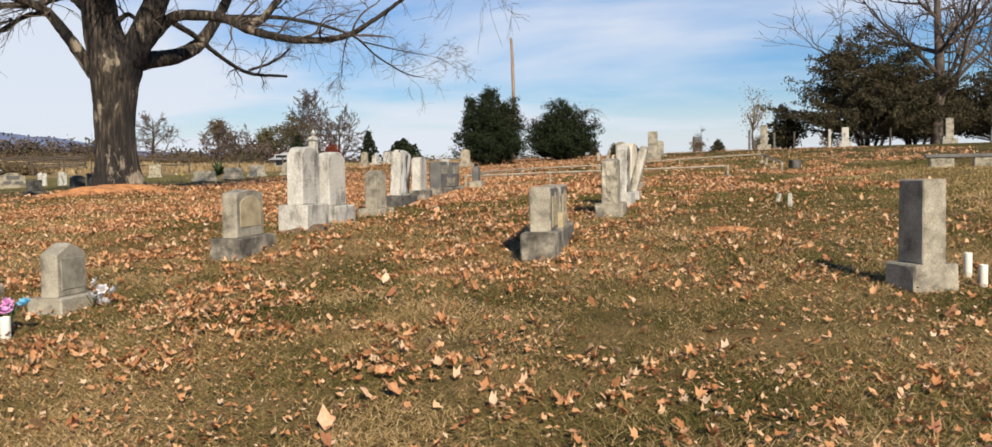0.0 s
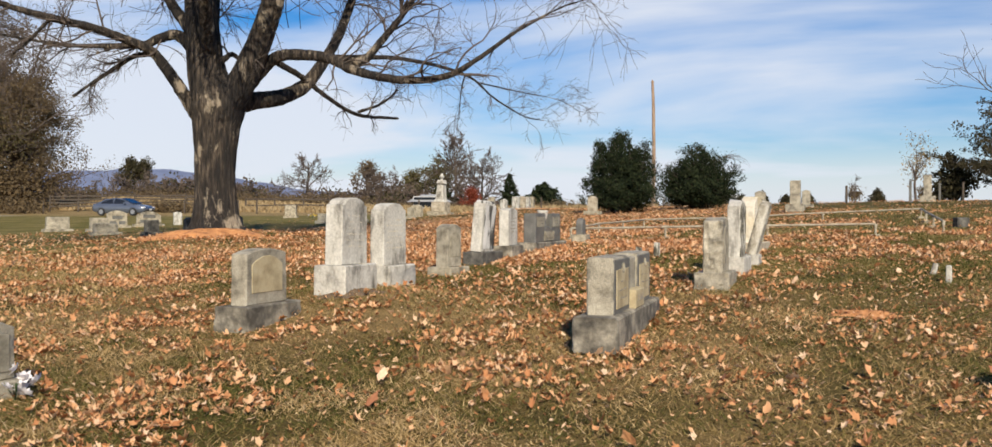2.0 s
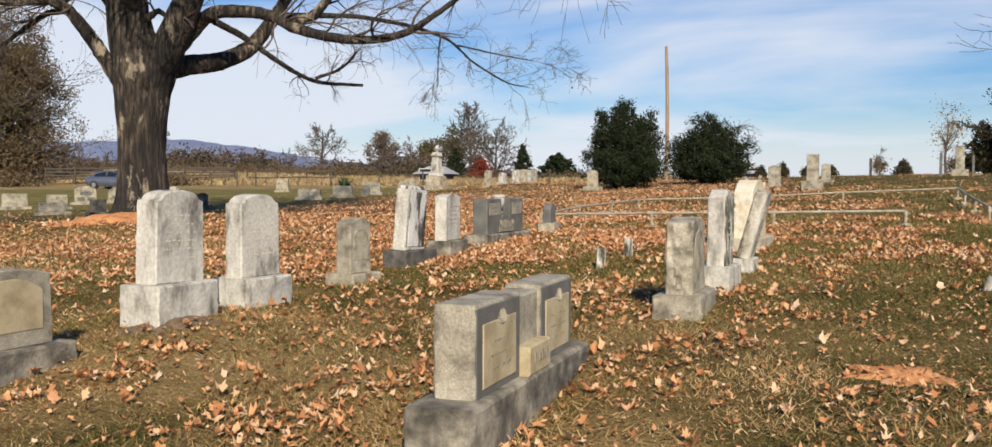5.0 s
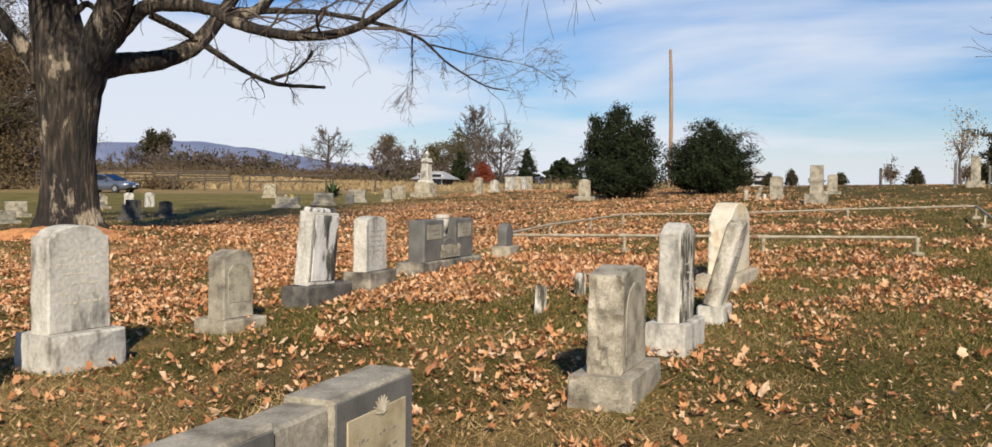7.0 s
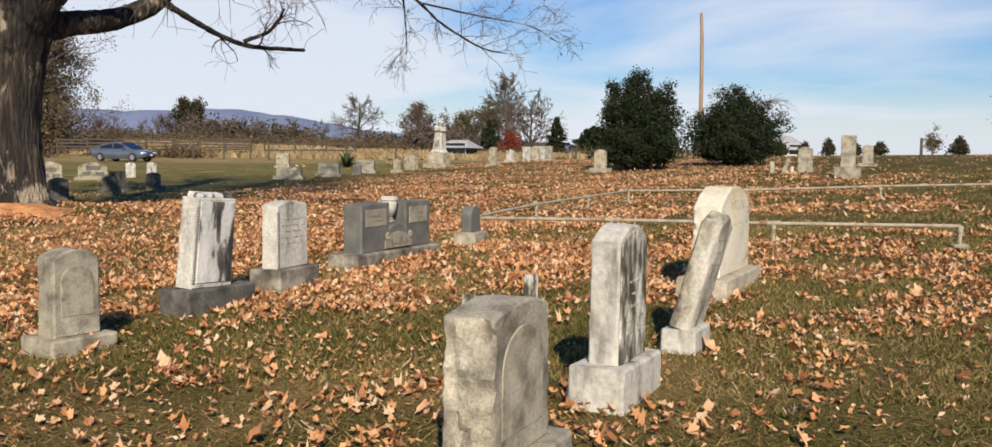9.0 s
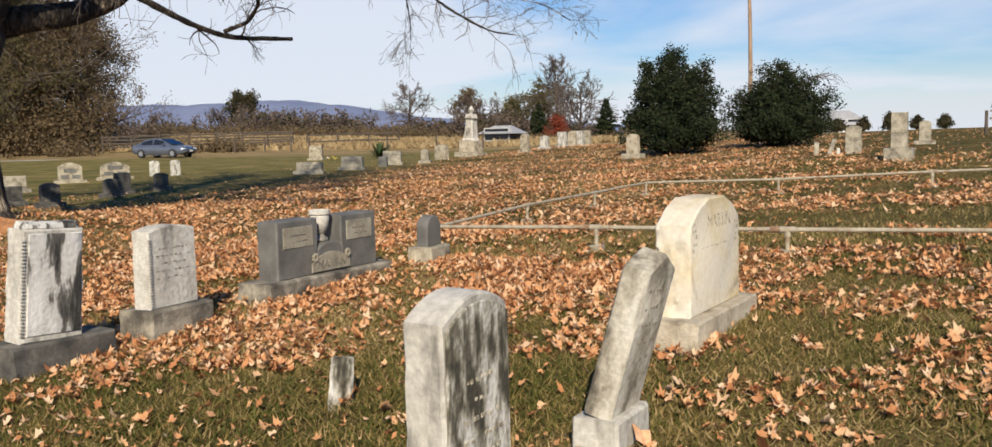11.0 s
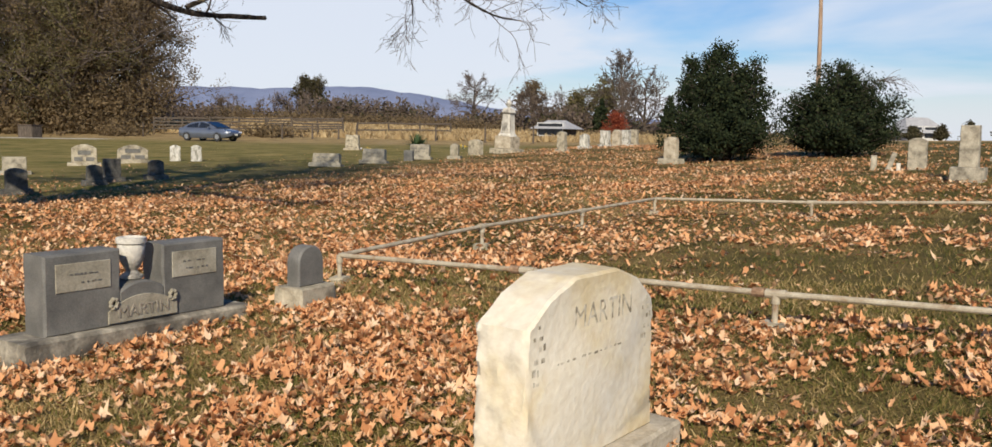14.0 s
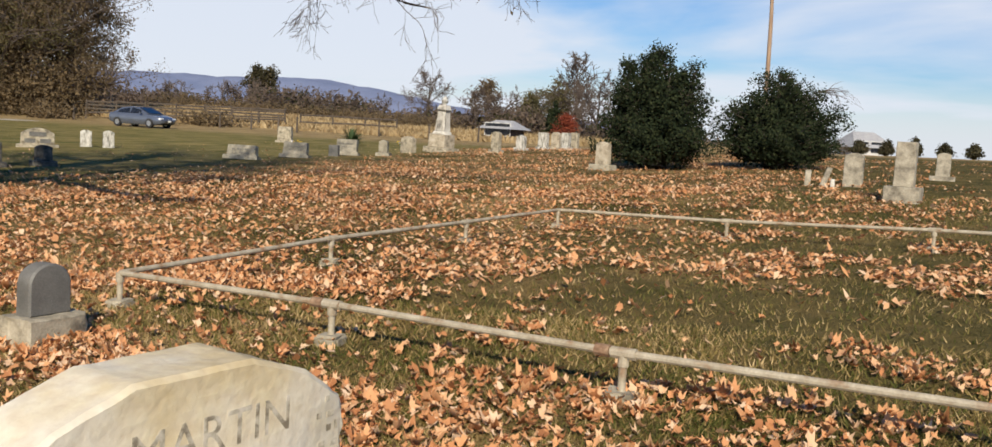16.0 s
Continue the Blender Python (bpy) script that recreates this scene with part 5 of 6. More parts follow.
# ---- gravestones farther off ----
def plain_stone(x, y, w, d, h, top, label, material, base=None, turn=T, seed=0, lean=(0, 0), base_material=None, group="distant gravestones"):
    e = thing("gravestone", x, y, turn, label, "gravestone", group, lean=lean)
    b = 0
    if base:
        part("plinth", slab(base[0], base[1], base[2] + 0.05, "flat", 0.01, seed, 0.015, 0.02, -0.05, rows=3), base_material or material, e)
        b = base[2] - 0.004
    part("stone", slab(w, d, h + (0 if base else 0.05), top, 0.008, seed + 3, 0.012, 0.04, b if base else -0.05, rows=3), material, e)
    return e


plain_stone(5.85, 34.4, 0.34, 0.26, 0.80, "flat", "upright grey marble gravestone on a square block", GRANITE, (0.60, 0.50, 0.27), -15, 1)
plain_stone(5.2, 38.4, 0.42, 0.18, 0.74, "low_arch", "grey marble gravestone with a rounded top", GRANITE, None, -10, 2)
plain_stone(7.5, 42.2, 0.34, 0.18, 0.60, "low_arch", "grey marble gravestone behind a taller one", GRANITE, (0.6, 0.35, 0.1), -10, 3)
plain_stone(-1.37, 43.0, 0.40, 0.24, 0.66, "low_arch", "buff gravestone standing before a cedar", BUFF, (0.70, 0.44, 0.16), -20, 4, base_material=CONCRETE)
plain_stone(4.55, 37.9, 0.12, 0.08, 0.45, "flat", "thin slanting marker slab", GRANITE, None, 0, 5, (0, 18))
plain_stone(4.25, 38.2, 0.14, 0.10, 0.35, "flat", "low grey marker stone", GRANITE, None, 0, 6)
plain_stone(4.75, 37.4, 0.09, 0.06, 0.2, "flat", "tiny white marker in the turf", MARBLE, None, 0, 7)
# crest stones
plain_stone(13.9, 48.0, 0.36, 0.3, 1.0, "flat", "grey obelisk-like gravestone on the crest", GRANITE, (0.7, 0.55, 0.25), -15, 8)
plain_stone(14.5, 48.2, 0.10, 0.06, 0.85, "flat", "narrow dark marker post on the crest", GRANITE_DARK, None, -15, 9)
plain_stone(13.2, 48.2, 0.12, 0.08, 1.0, "flat", "narrow dark marker on the crest", GRANITE_DARK, None, -15, 9)
plain_stone(17.6, 46.7, 0.34, 0.22, 0.75, "flat", "pale marble gravestone on the crest", MARBLE, (0.6, 0.45, 0.22), -15, 10)
plain_stone(16.9, 46.9, 0.13, 0.1, 0.9, "flat", "thin pale gravestone slab on the crest", MARBLE, None, -15, 11)
plain_stone(22.0, 45.0, 0.36, 0.26, 1.0, "low_arch", "tall grey gravestone before dark evergreens", GRANITE, (0.7, 0.5, 0.25), -15, 12)
plain_stone(24.5, 45.5, 0.36, 0.2, 0.8, "low_arch", "pale gravestone before dark evergreens", MARBLE, None, -15, 13)
for x, y in ((15.3, 47.5), (10.5, 49.0), (20, 47)):
    p = thing("fence_post", x, y, 0, "short dark wooden post on the crest", "post", "crest posts")
    part("post", cyl(bmesh.new(), 0, 0, -0.1, 0.06, 0.055, 0.95, 8), WEATHERED_WOOD, p)
# far row
for k, (x, y, w, h, top, mt) in enumerate(((-7.07, 50.4, 0.34, 0.70, "low_arch", CONCRETE), (-6.76, 52.7, 0.38, 0.52, "peak", MARBLE_DARK), (-6.35, 54.6, 0.42, 0.62, "flat", MARBLE_DARK), (-6.2, 56.2, 0.40, 0.66, "arch", BUFF), (-6.1, 57.6, 0.40, 0.66, "flat", MARBLE_DARK), (-6.0, 58.9, 0.36, 0.7, "flat", CONCRETE))):
    plain_stone(x, y, w, 0.25, h, top, "pale gravestone in a far row", mt, (w + 0.14, 0.4, 0.10), -15, 20 + k)
# monument with urn finial
mo = thing("marble_monument", -10.45, 53.2, -15, "tall pale marble monument with tapered shaft and draped urn", "monument", lean=(0, 2.5))
part("plinth", slab(1.25, 0.95, 0.24, "flat", 0.01, 1, 0.02, 0.02, -0.05, rows=3), CONCRETE, mo)
part("block", slab(0.86, 0.78, 0.56, "flat", 0.006, 2, 0.03, 0.03, 0.185, rows=3), BUFF, mo, "buff die block")
part("moulding", slab(0.70, 0.62, 0.14, "flat", 0.004, 6, 0.04, 0.22, 0.74, rows=3), MARBLE, mo)
part("shaft", slab(0.50, 0.46, 0.86, "flat", 0.004, 4, 0.025, 0.20, 0.875, rows=3), MARBLE, mo)
part("collar", slab(0.50, 0.47, 0.05, "flat", 0.004, 5, 0.015, 0.0, 1.73, rows=3), SOOTY, mo, "blackened collar")
part("capital", slab(0.48, 0.45, 0.20, "flat", 0.004, 5, 0.03, 0.22, 1.775, rows=3), MARBLE, mo)
part("urn", lathe([(0.11, 1.97), (0.07, 2.02), (0.14, 2.09), (0.15, 2.17), (0.09, 2.24), (0.05, 2.33), (0.02, 2.36)], 14), MARBLE_DARK, mo, "lichened urn finial")
plain_stone(-11.6, 52.4, 0.62, 0.3, 0.68, "low_arch", "pale gravestone beside a tall monument", CONCRETE, None, -15, 30)
# slanted and flat-topped stones on the lawn
for k, (x, y, w, h, mt) in enumerate(((-13.45, 43.0, 0.98, 0.36, PANEL_GREY), (-12.75, 45.2, 0.86, 0.44, PANEL_GREY), (-12.4, 48.4, 0.80, 0.50, PANEL_GREY), (-11.05, 48.8, 0.34, 0.5, PANEL_GREY), (-21.8, 59.6, 0.75, 0.72, CONCRETE))):
    e = plain_stone(x, y, w, 0.3, h, "flat" if k != 3 else "peak", "low grey granite gravestone with a slanted face", mt, (w + 0.2, 0.5, 0.1), 12, 35 + k, (-12 if k < 3 else 0, 0))
    if k < 3:
        text_bars(e, GRANITE_DARK, w * 0.7, h * 0.8, -0.165, 2, 0.12, k, 0, 0.05)
plain_stone(-12.3, 47.2, 0.36, 0.26, 0.42, "flat", "small dark granite gravestone", GRANITE_DARK, None, 12, 39)
# light double stones with dark plaques
for k, (x, y, w, h) in enumerate(((-23.3, 41.9, 0.90, 0.70), (-22.9, 44.0, 1.15, 0.62))):
    e = plain_stone(x, y, w, 0.22, h, "low_arch", "pale grey gravestone with dark plaques", CONCRETE, (w + 0.3, 0.45, 0.10), 45, 40 + k)
    for sx in (-0.25, 0.25):
        part("plaque", box(bmesh.new(), sx * w * 0.9, -0.118, 0.16, w * 0.32, 0.012, 0.15), GRANITE_DARK, e, "dark plaque")
    part("plaque", box(bmesh.new(), 0, -0.118, 0.40, w * 0.5, 0.012, 0.16), GRANITE_DARK, e, "dark name plaque")
for k, (x, y) in enumerate(((-22.4, 45.9), (-21.5, 46.1))):
    plain_stone(x, y, 0.42, 0.18, 0.66, "low_arch", "small pale grey marble gravestone", MARBLE_DARK, None, 45, 45 + k)
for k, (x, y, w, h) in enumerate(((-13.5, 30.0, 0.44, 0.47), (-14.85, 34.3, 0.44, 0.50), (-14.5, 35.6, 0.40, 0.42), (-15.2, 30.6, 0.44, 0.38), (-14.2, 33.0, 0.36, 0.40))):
    plain_stone(x, y, w, 0.22, h, "low_arch" if k % 2 == 0 else "flat", "dark gravestone in the maple's shade", BLACK_STONE, (w + 0.2, 0.4, 0.12), 60, 50 + k)
for k, (x, y, w, h) in enumerate(((-22.9, 36.9, 0.9, 0.5), (-20.8, 36.5, 0.7, 0.45), (-17.6, 31.8, 0.8, 0.3))):
    plain_stone(x, y, w, 0.25, h, "flat", "low grey granite gravestone on the lawn", GRANITE, (w + 0.25, 0.45, 0.1), 50, 60 + k)
for x, y in ((-15.6, 60.5), (-19.0, 56.0), (-12.0, 58.0)):
    bouquet(x, y, 7, 0.12, [YELLOW_PETAL, YELLOW_PETAL, WHITE_PETAL], "yellow artificial flowers before a gravestone", 0.2)

# yucca clump
yu = thing("yucca_plant", -17.6, 59.0, 0, "spiky dark green yucca clump among graves", "plant")
bm = bmesh.new()
yr = random.Random(4)
for k in range(110):
    az, up, l = yr.uniform(0, 6.28), yr.uniform(0.15, 1.4), yr.uniform(0.8, 1.25)
    d = Vector((math.cos(az) * math.cos(up), math.sin(az) * math.cos(up), math.sin(up)))
    s = Vector((-math.sin(az), math.cos(az), 0)) * 0.035
    q = [bm.verts.new(p) for p in (-s, s, d * l * 0.6 + s, d * l * 0.6 - s)]
    tip = bm.verts.new(d * l - Vector((0, 0, 0.12 * l)))
    bm.faces.new(q)
    bm.faces.new((q[3], q[2], tip))
part("leaves", bm, YUCCA, yu)

# ---- split-rail and board fences ----
def fence(a, b, n, h, label, rails=3, closed=False):
    f = new("wooden_fence")
    tagged(f, label, "fence")
    fr = random.Random(int(a[0]))
    tops = []
    for k in range(n + 1):
        x, y = a[0] + (b[0] - a[0]) * k / n, a[1] + (b[1] - a[1]) * k / n
        z = gz(x, y)
        m = pose(x, y, z, fr.uniform(-4, 4), fr.uniform(-4, 4), 0)
        bm = bmesh.new()
        cyl(bm, 0, 0, -0.2, 0.09, 0.075, h + 0.3, 7)
        bmesh.ops.transform(bm, matrix=m, verts=bm.verts)
        part("post", bm, WEATHERED_WOOD, f)
        tops.append(Vector((x, y, z)))
    for p, q in zip(tops, tops[1:]):
        for j in range(rails):
            hz = h * (0.35 + 0.6 * j / max(1, rails - 1))
            bm = tube_between(bmesh.new(), p + Vector((0, 0, hz + fr.uniform(-0.05, 0.05))), q + Vector((0, 0, hz + fr.uniform(-0.05, 0.05))), 0.08, 5)
            part("rail", bm, WEATHERED_WOOD, f)
    return f


fence((-53.5, 80.5), (-44.5, 84.5), 4, 1.5, "weathered board fence behind a parked car", 4)
fence((-44.5, 84.5), (-38.5, 87.4), 3, 1.5, "collapsing split-rail fence at the field's edge", 5)
fence((-38.5, 90.0), (-31.0, 94.2), 3, 1.0, "weathered split-rail fence along the field", 2)
for x, y in ((-22, 80), (-18.5, 81), (-27, 82), (-33, 80), (-8, 83), (-52, 77.5), (-39.6, 79.5), (-37.2, 80.2), (-35.0, 80.6), (-44.0, 78.5)):
    p = thing("fence_post", x, y, 0, "single weathered wooden fence post", "post", "field posts")
    part("post", cyl(bmesh.new(), 0, 0, -0.1, 0.08, 0.07, 1.3, 8), WEATHERED_WOOD, p)
# brush heap and stump
for nm, x, y, s, lab in (("brush_heap", -42.0, 81.5, 1.3, "heap of grey brush against the fence"), ("brush_heap", -54.5, 77.5, 1.4, "low heap of brown brush beside the drive")):
    q = np.random.default_rng(int(-x))
    c = q.normal(0, 1, (260, 3)) * [s, s * 0.6, 0.35] + [x, y, gz(x, y) + 0.4]
    c[:, 2] = np.maximum(c[:, 2], gz(x, y) + 0.05)
    co, idx = leaves_on(q, c, 4, 0.14, 0.2)
    tagged(array_object(nm, co, idx, 4, AUTUMN), lab, "brush", kind="stuff")
st = thing("wooden_crate", -57.0, 70.5, 0, "brown wooden box beside the gravel drive", "box")
part("body", box(bmesh.new(), 0, 0, 0, 1.5, 1.0, 0.95, 0.03), WEATHERED_WOOD, st)
part("lid", box(bmesh.new(), 0, 0, 0.954, 1.6, 1.1, 0.08, 0.02), BROWN_WALL, st)
# tall dry grass of the field
fr = np.random.default_rng(77)
n = 26000
fx, fy = fr.uniform(-62, 2, n), fr.uniform(83, 106, n)
c = np.stack([fx, fy, ground_z(fx, fy)], 1)
hgt = fr.uniform(0.25, 0.6, (n, 1)) * (0.7 + 0.3 * patches(fx, fy)[:, None])
sd = fr.normal(0, 0.12, (n, 3)) * [1, 1, 0]
lean_ = fr.normal(0, 0.12, (n, 3)) * [1, 1, 0]
up = np.array([0, 0, 1.0])
co = np.stack([c - sd, c + sd, c + lean_ + up * hgt], 1).reshape(-1, 3)
tagged(array_object("field_grass", co, np.arange(3 * n), 3, DRY), "tall straw-coloured grass in the far field", "grass", kind="stuff")

# gravel drive
dv = []
for k in range(24):
    x = -50 - 3 * k
    y = 71.0 - 0.9 * k
    dv.append((x, y))
vs = [(x, y + s, gz(x, y + s) + 0.012) for x, y in dv for s in (-1.4, 0, 1.4)]
fs = [(3 * i + j, 3 * i + j + 1, 3 * i + j + 4, 3 * i + j + 3) for i in range(23) for j in range(2)]
tagged(mesh_object("road", vs, fs, GRAVEL), "pale gravel drive past the graves", "drive", kind="structure")

# ---- parked car ----
def loft(sections, closed=True):
    bm = bmesh.new()
    rings = [[bm.verts.new(p) for p in s] for s in sections]
    k = len(rings[0])
    for p, q in zip(rings, rings[1:]):
        for i in range(k if closed else k - 1):
            bm.faces.new((p[i], p[(i + 1) % k], q[(i + 1) % k], q[i]))
    bm.faces.new(rings[0])
    bm.faces.new(rings[-1][::-1])
    return bm


car = thing("sedan_car", -41.2, 72.4, -4, "parked blue-grey four-door sedan", "car")
body_rows = [(-2.4, 0.55, 0.85, 0.74), (-2.3, 0.35, 0.98, 0.84), (-1.7, 0.22, 1.02, 0.90), (-0.8, 0.2, 0.98, 0.92), (0.6, 0.2, 0.96, 0.92), (1.4, 0.22, 0.92, 0.91), (2.1, 0.28, 0.80, 0.85), (2.38, 0.38, 0.66, 0.70), (2.45, 0.45, 0.58, 0.55)]
part("body", loft([[(x, -w, zl + 0.12), (x, -w * 0.9, zl), (x, w * 0.9, zl), (x, w, zl + 0.12), (x, w, (zl + zh) / 2 + 0.1), (x, w * 0.88, zh), (x, -w * 0.88, zh), (x, -w, (zl + zh) / 2 + 0.1)] for x, zl, zh, w in body_rows]), CAR_PAINT, car)
cab = [(-2.0, 1.0, 0.74), (-1.25, 1.36, 0.64), (-0.5, 1.45, 0.62), (0.2, 1.42, 0.62), (1.25, 0.98, 0.72)]
part("roof", loft([[(x, -0.80, 0.94), (x, 0.80, 0.94), (x, w, z), (x, -w, z)] for x, z, w in cab]), CAR_PAINT, car)
for s in (-1, 1):
    for x0, x1, z0, z1, nm in ((-1.55, -0.45, 1.22, 1.39, "rear_window"), (-0.38, 0.62, 1.39, 1.27, "front_window")):
        bm = bmesh.new()
        vs = [(x0, s * 0.815, 0.99), (x1, s * 0.815, 0.99), (x1 - 0.05, s * 0.685, z1 - 0.03), (x0 + 0.12, s * 0.685, z0 - 0.02 + 0.1 * (nm == "front_window") - 0.07 * (nm == "front_window"))]
        f = bm.faces.new([bm.verts.new(v) for v in vs])
        r_ = bmesh.ops.extrude_face_region(bm, geom=[f])
        for v in r_["geom"]:
            if isinstance(v, bmesh.types.BMVert):
                v.co.y -= s * 0.02
        part(nm, bm, CAR_GLASS, car, "dark side window")
    part("headlight", box(bmesh.new(), 2.22, s * 0.62, 0.60, 0.3, 0.34, 0.13, 0.03), LAMP_GLASS, car, "clear headlight")
    part("door_mirror", box(bmesh.new(), 0.72, s * 0.98, 0.96, 0.14, 0.2, 0.12, 0.03), CAR_PAINT, car)
    for x in (-1.45, 1.45):
        m = Matrix.Translation((x, s * 0.84, 0.33)) @ Euler((radians(90), 0, 0)).to_matrix().to_4x4()
        bm = bmesh.new()
        cyl(bm, 0, 0, 0, 0.33, 0.33, 0.22, 20, m)
        tyre = part("tyre", bm, RUBBER, car)
        bm = bmesh.new()
        cyl(bm, 0, 0, 0, 0.21, 0.19, 0.235, 12, m)
        part("rim", bm, CHROME, tyre, "alloy rim")
bm = bmesh.new()
f = bm.faces.new([bm.verts.new(v) for v in ((1.27, -0.70, 1.0), (1.27, 0.70, 1.0), (0.28, 0.58, 1.42), (0.28, -0.58, 1.42))])
r_ = bmesh.ops.extrude_face_region(bm, geom=[f])
for v in r_["geom"]:
    if isinstance(v, bmesh.types.BMVert):
        v.co.z += 0.02
part("windscreen", bm, CAR_GLASS, car, "dark windscreen")
part("grille", box(bmesh.new(), 2.42, 0, 0.42, 0.08, 0.8, 0.16, 0.02), RUBBER, car, "black grille")
part("number_plate", box(bmesh.new(), 2.465, 0, 0.44, 0.02, 0.3, 0.13, 0.004), WHITE_PAINT, car)

# ---- far houses ----
def house(x, y, w, d, h, roof_h, turn, wall, label):
    e = thing("house", x, y, turn, label, "house")
    part("wall", box(bmesh.new(), 0, 0, -0.5, w, d, h + 0.5), wall, e)
    bm = bmesh.new()
    hw, hd = w / 2 + 0.5, d / 2 + 0.5
    v = [bm.verts.new(p) for p in ((-hw, -hd, h), (hw, -hd, h), (hw, hd, h), (-hw, hd, h), (-hw * 0.5, 0, h + roof_h), (hw * 0.5, 0, h + roof_h))]
    for f in ((0, 1, 5, 4), (2, 3, 4, 5), (1, 2, 5), (3, 0, 4), (3, 2, 1, 0)):
        bm.faces.new([v[i] for i in f])
    part("roof", bm, ROOF, e, "pale grey roof")
    for k in (-0.28, 0.05, 0.3):
        wnd = part("window", box(bmesh.new(), k * w, -d / 2 - 0.01, h * 0.35, 0.9, 0.04, 1.0), CAR_GLASS, e)
        part("frame", box(bmesh.new(), k * w, -d / 2 - 0.015, h * 0.35 - 0.08, 1.06, 0.02, 1.16), PALE_WALL, wnd)


house(-20.2, 92.5, 2.5, 2.6, 0.85, 0.75, -10, BROWN_WALL, "low brown house with pale grey hipped roof")
house(9.6, 112.0, 3.6, 3.6, 0.7, 1.5, 30, PALE_WALL, "pale farm building beyond the hill")


# ---- fallen leaves and grass blades ----
lr = np.random.default_rng(99)


def leaf_density(x, y):
    """Fallen leaves to the square metre: drifts on the left and round the plot, fewer at the start."""
    p = patches(x, y)
    drift = smooth(0.02, 0.66, p + 0.6 * patches(x * 2.6 + 50, y * 2.6) + 0.5 * patches(x * 6.5 + 9, y * 6.5 + 4))
    left = smooth(3.5, -2.0, x - (y - 16) * 0.12) * smooth(2.0, 8.0, y)
    far = smooth(14.5, 20, y)
    plot = smooth(14, 18, y) * smooth(-2, 1, x)
    heap = np.exp(-((x + 0.2) ** 2 / 2.6 + (y - 13.2) ** 2 / 5)) + 0.8 * np.exp(-((x - 1.0) ** 2 / 3 + (y - 19.3) ** 2 / 3))
    d = 5 + 52 * drift ** 2 + 175 * drift * left + 10 * left + 230 * drift * far + 75 * left * far + 60 * plot * drift + 150 * heap * (0.25 + drift)
    d = d * (1 - 0.7 * smooth(3.5, 8, x) * smooth(20, 27, y)) * (1 - 0.5 * np.exp(-((x - 3) ** 2 / 7 + (y - 24.2) ** 2 / 5)))
    shade = smooth(-6, -13, x) * smooth(27, 36, y)
    clay = np.exp(-((x + 9.7) ** 2 / 2.4 + (y - 23.4) ** 2 / 0.8))
    return 1.6 * d * (1 - 0.95 * clay) * (1 - 0.85 * shade) * (1 - 0.66 * smooth(26, 36, y)) * (1 - 0.6 * smooth(36, 44, y)) * (1 - 0.85 * smooth(-6, -13, x))


def scatter(n_try, x0, x1, y0, y1, dens):
    x, y = lr.uniform(x0, x1, n_try), lr.uniform(y0, y1, n_try)
    cap = n_try / ((x1 - x0) * (y1 - y0))
    keep = lr.uniform(0, cap, n_try) < dens(x, y)
    return x[keep], y[keep]


# a lobed leaf: tips and notches round its rim
RIM = np.array([(math.cos(radians(a)) * q, math.sin(radians(a)) * q) for a, q in ((0, 1.0), (24, 0.62), (50, 0.95), (78, 0.56), (106, 0.75), (150, 0.42), (180, 0.2), (210, 0.42), (254, 0.75), (282, 0.56), (310, 0.95), (336, 0.62))])


def leaf_batch(x, y, size, lobed):
    n = len(x)
    s = size * lr.uniform(0.55, 1.45, n)
    az = lr.uniform(0, 6.28, n)
    tx, ty = lr.normal(0, 0.45, n), lr.normal(0, 0.45, n)
    curl = lr.uniform(-0.1, 2.0, n)
    rim = RIM if lobed else np.array([(1, 0), (0.1, 0.62), (-0.8, 0.05), (0.1, -0.62)])
    k = len(rim)
    lx = rim[None, :, 0] * s[:, None] * lr.uniform(0.55, 1.25, (n, k))
    ly = rim[None, :, 1] * s[:, None] * lr.uniform(0.7, 1.15, (n, k)) * lr.uniform(0.5, 1.0, n)[:, None]
    lz = curl[:, None] * (np.abs(ly) * 0.75 + 0.35 * np.abs(lx)) * lr.uniform(0.4, 1.3, (n, k)) + tx[:, None] * lx + ty[:, None] * ly
    z = ground_z(x, y) + 0.012 + lr.uniform(0, 0.03, n)
    ca, sa = np.cos(az)[:, None], np.sin(az)[:, None]
    px, py = x[:, None] + lx * ca - ly * sa, y[:, None] + lx * sa + ly * ca
    pz = np.maximum(z[:, None] + lz, ground_z(px, py) + 0.004)
    rimco = np.stack([px, py, pz], 2)
    if not lobed:
        return rimco.reshape(-1, 3), np.arange(n * 4), 4
    mid = np.stack([x, y, z], 1)[:, None, :]
    co = np.concatenate([mid, rimco], 1).reshape(-1, 3)
    b = (np.arange(n) * (k + 1))[:, None, None]
    tri = np.array([(0, 1 + i, 1 + (i + 1) % k) for i in range(k)])[None]
    return co, (b + tri).reshape(-1), 3


x, y = scatter(620000, -11, 8.5, 0.8, 24.0, leaf_density)
co, idx, k = leaf_batch(x, y, 0.037, True)
litter = tagged(array_object("leaf_litter", co, idx, k, FALLEN), "drifts of curled tan and orange fallen maple leaves", "leaves", kind="stuff")
x, y = scatter(560000, -22, 16, 24.0, 60, leaf_density)
co, idx, k = leaf_batch(x, y, 0.040, False)
tagged(array_object("far_leaf_litter", co, idx, k, FALLEN), "orange fallen leaves strewn over the farther lawn", "leaves", kind="stuff")

x, y = scatter(110000, -22, -11, 6.0, 24.0, leaf_density)
co, idx, k = leaf_batch(x, y, 0.05, False)
tagged(array_object("side_leaf_litter", co, idx, k, FALLEN), "fallen leaves strewn towards the maple", "leaves", kind="stuff")

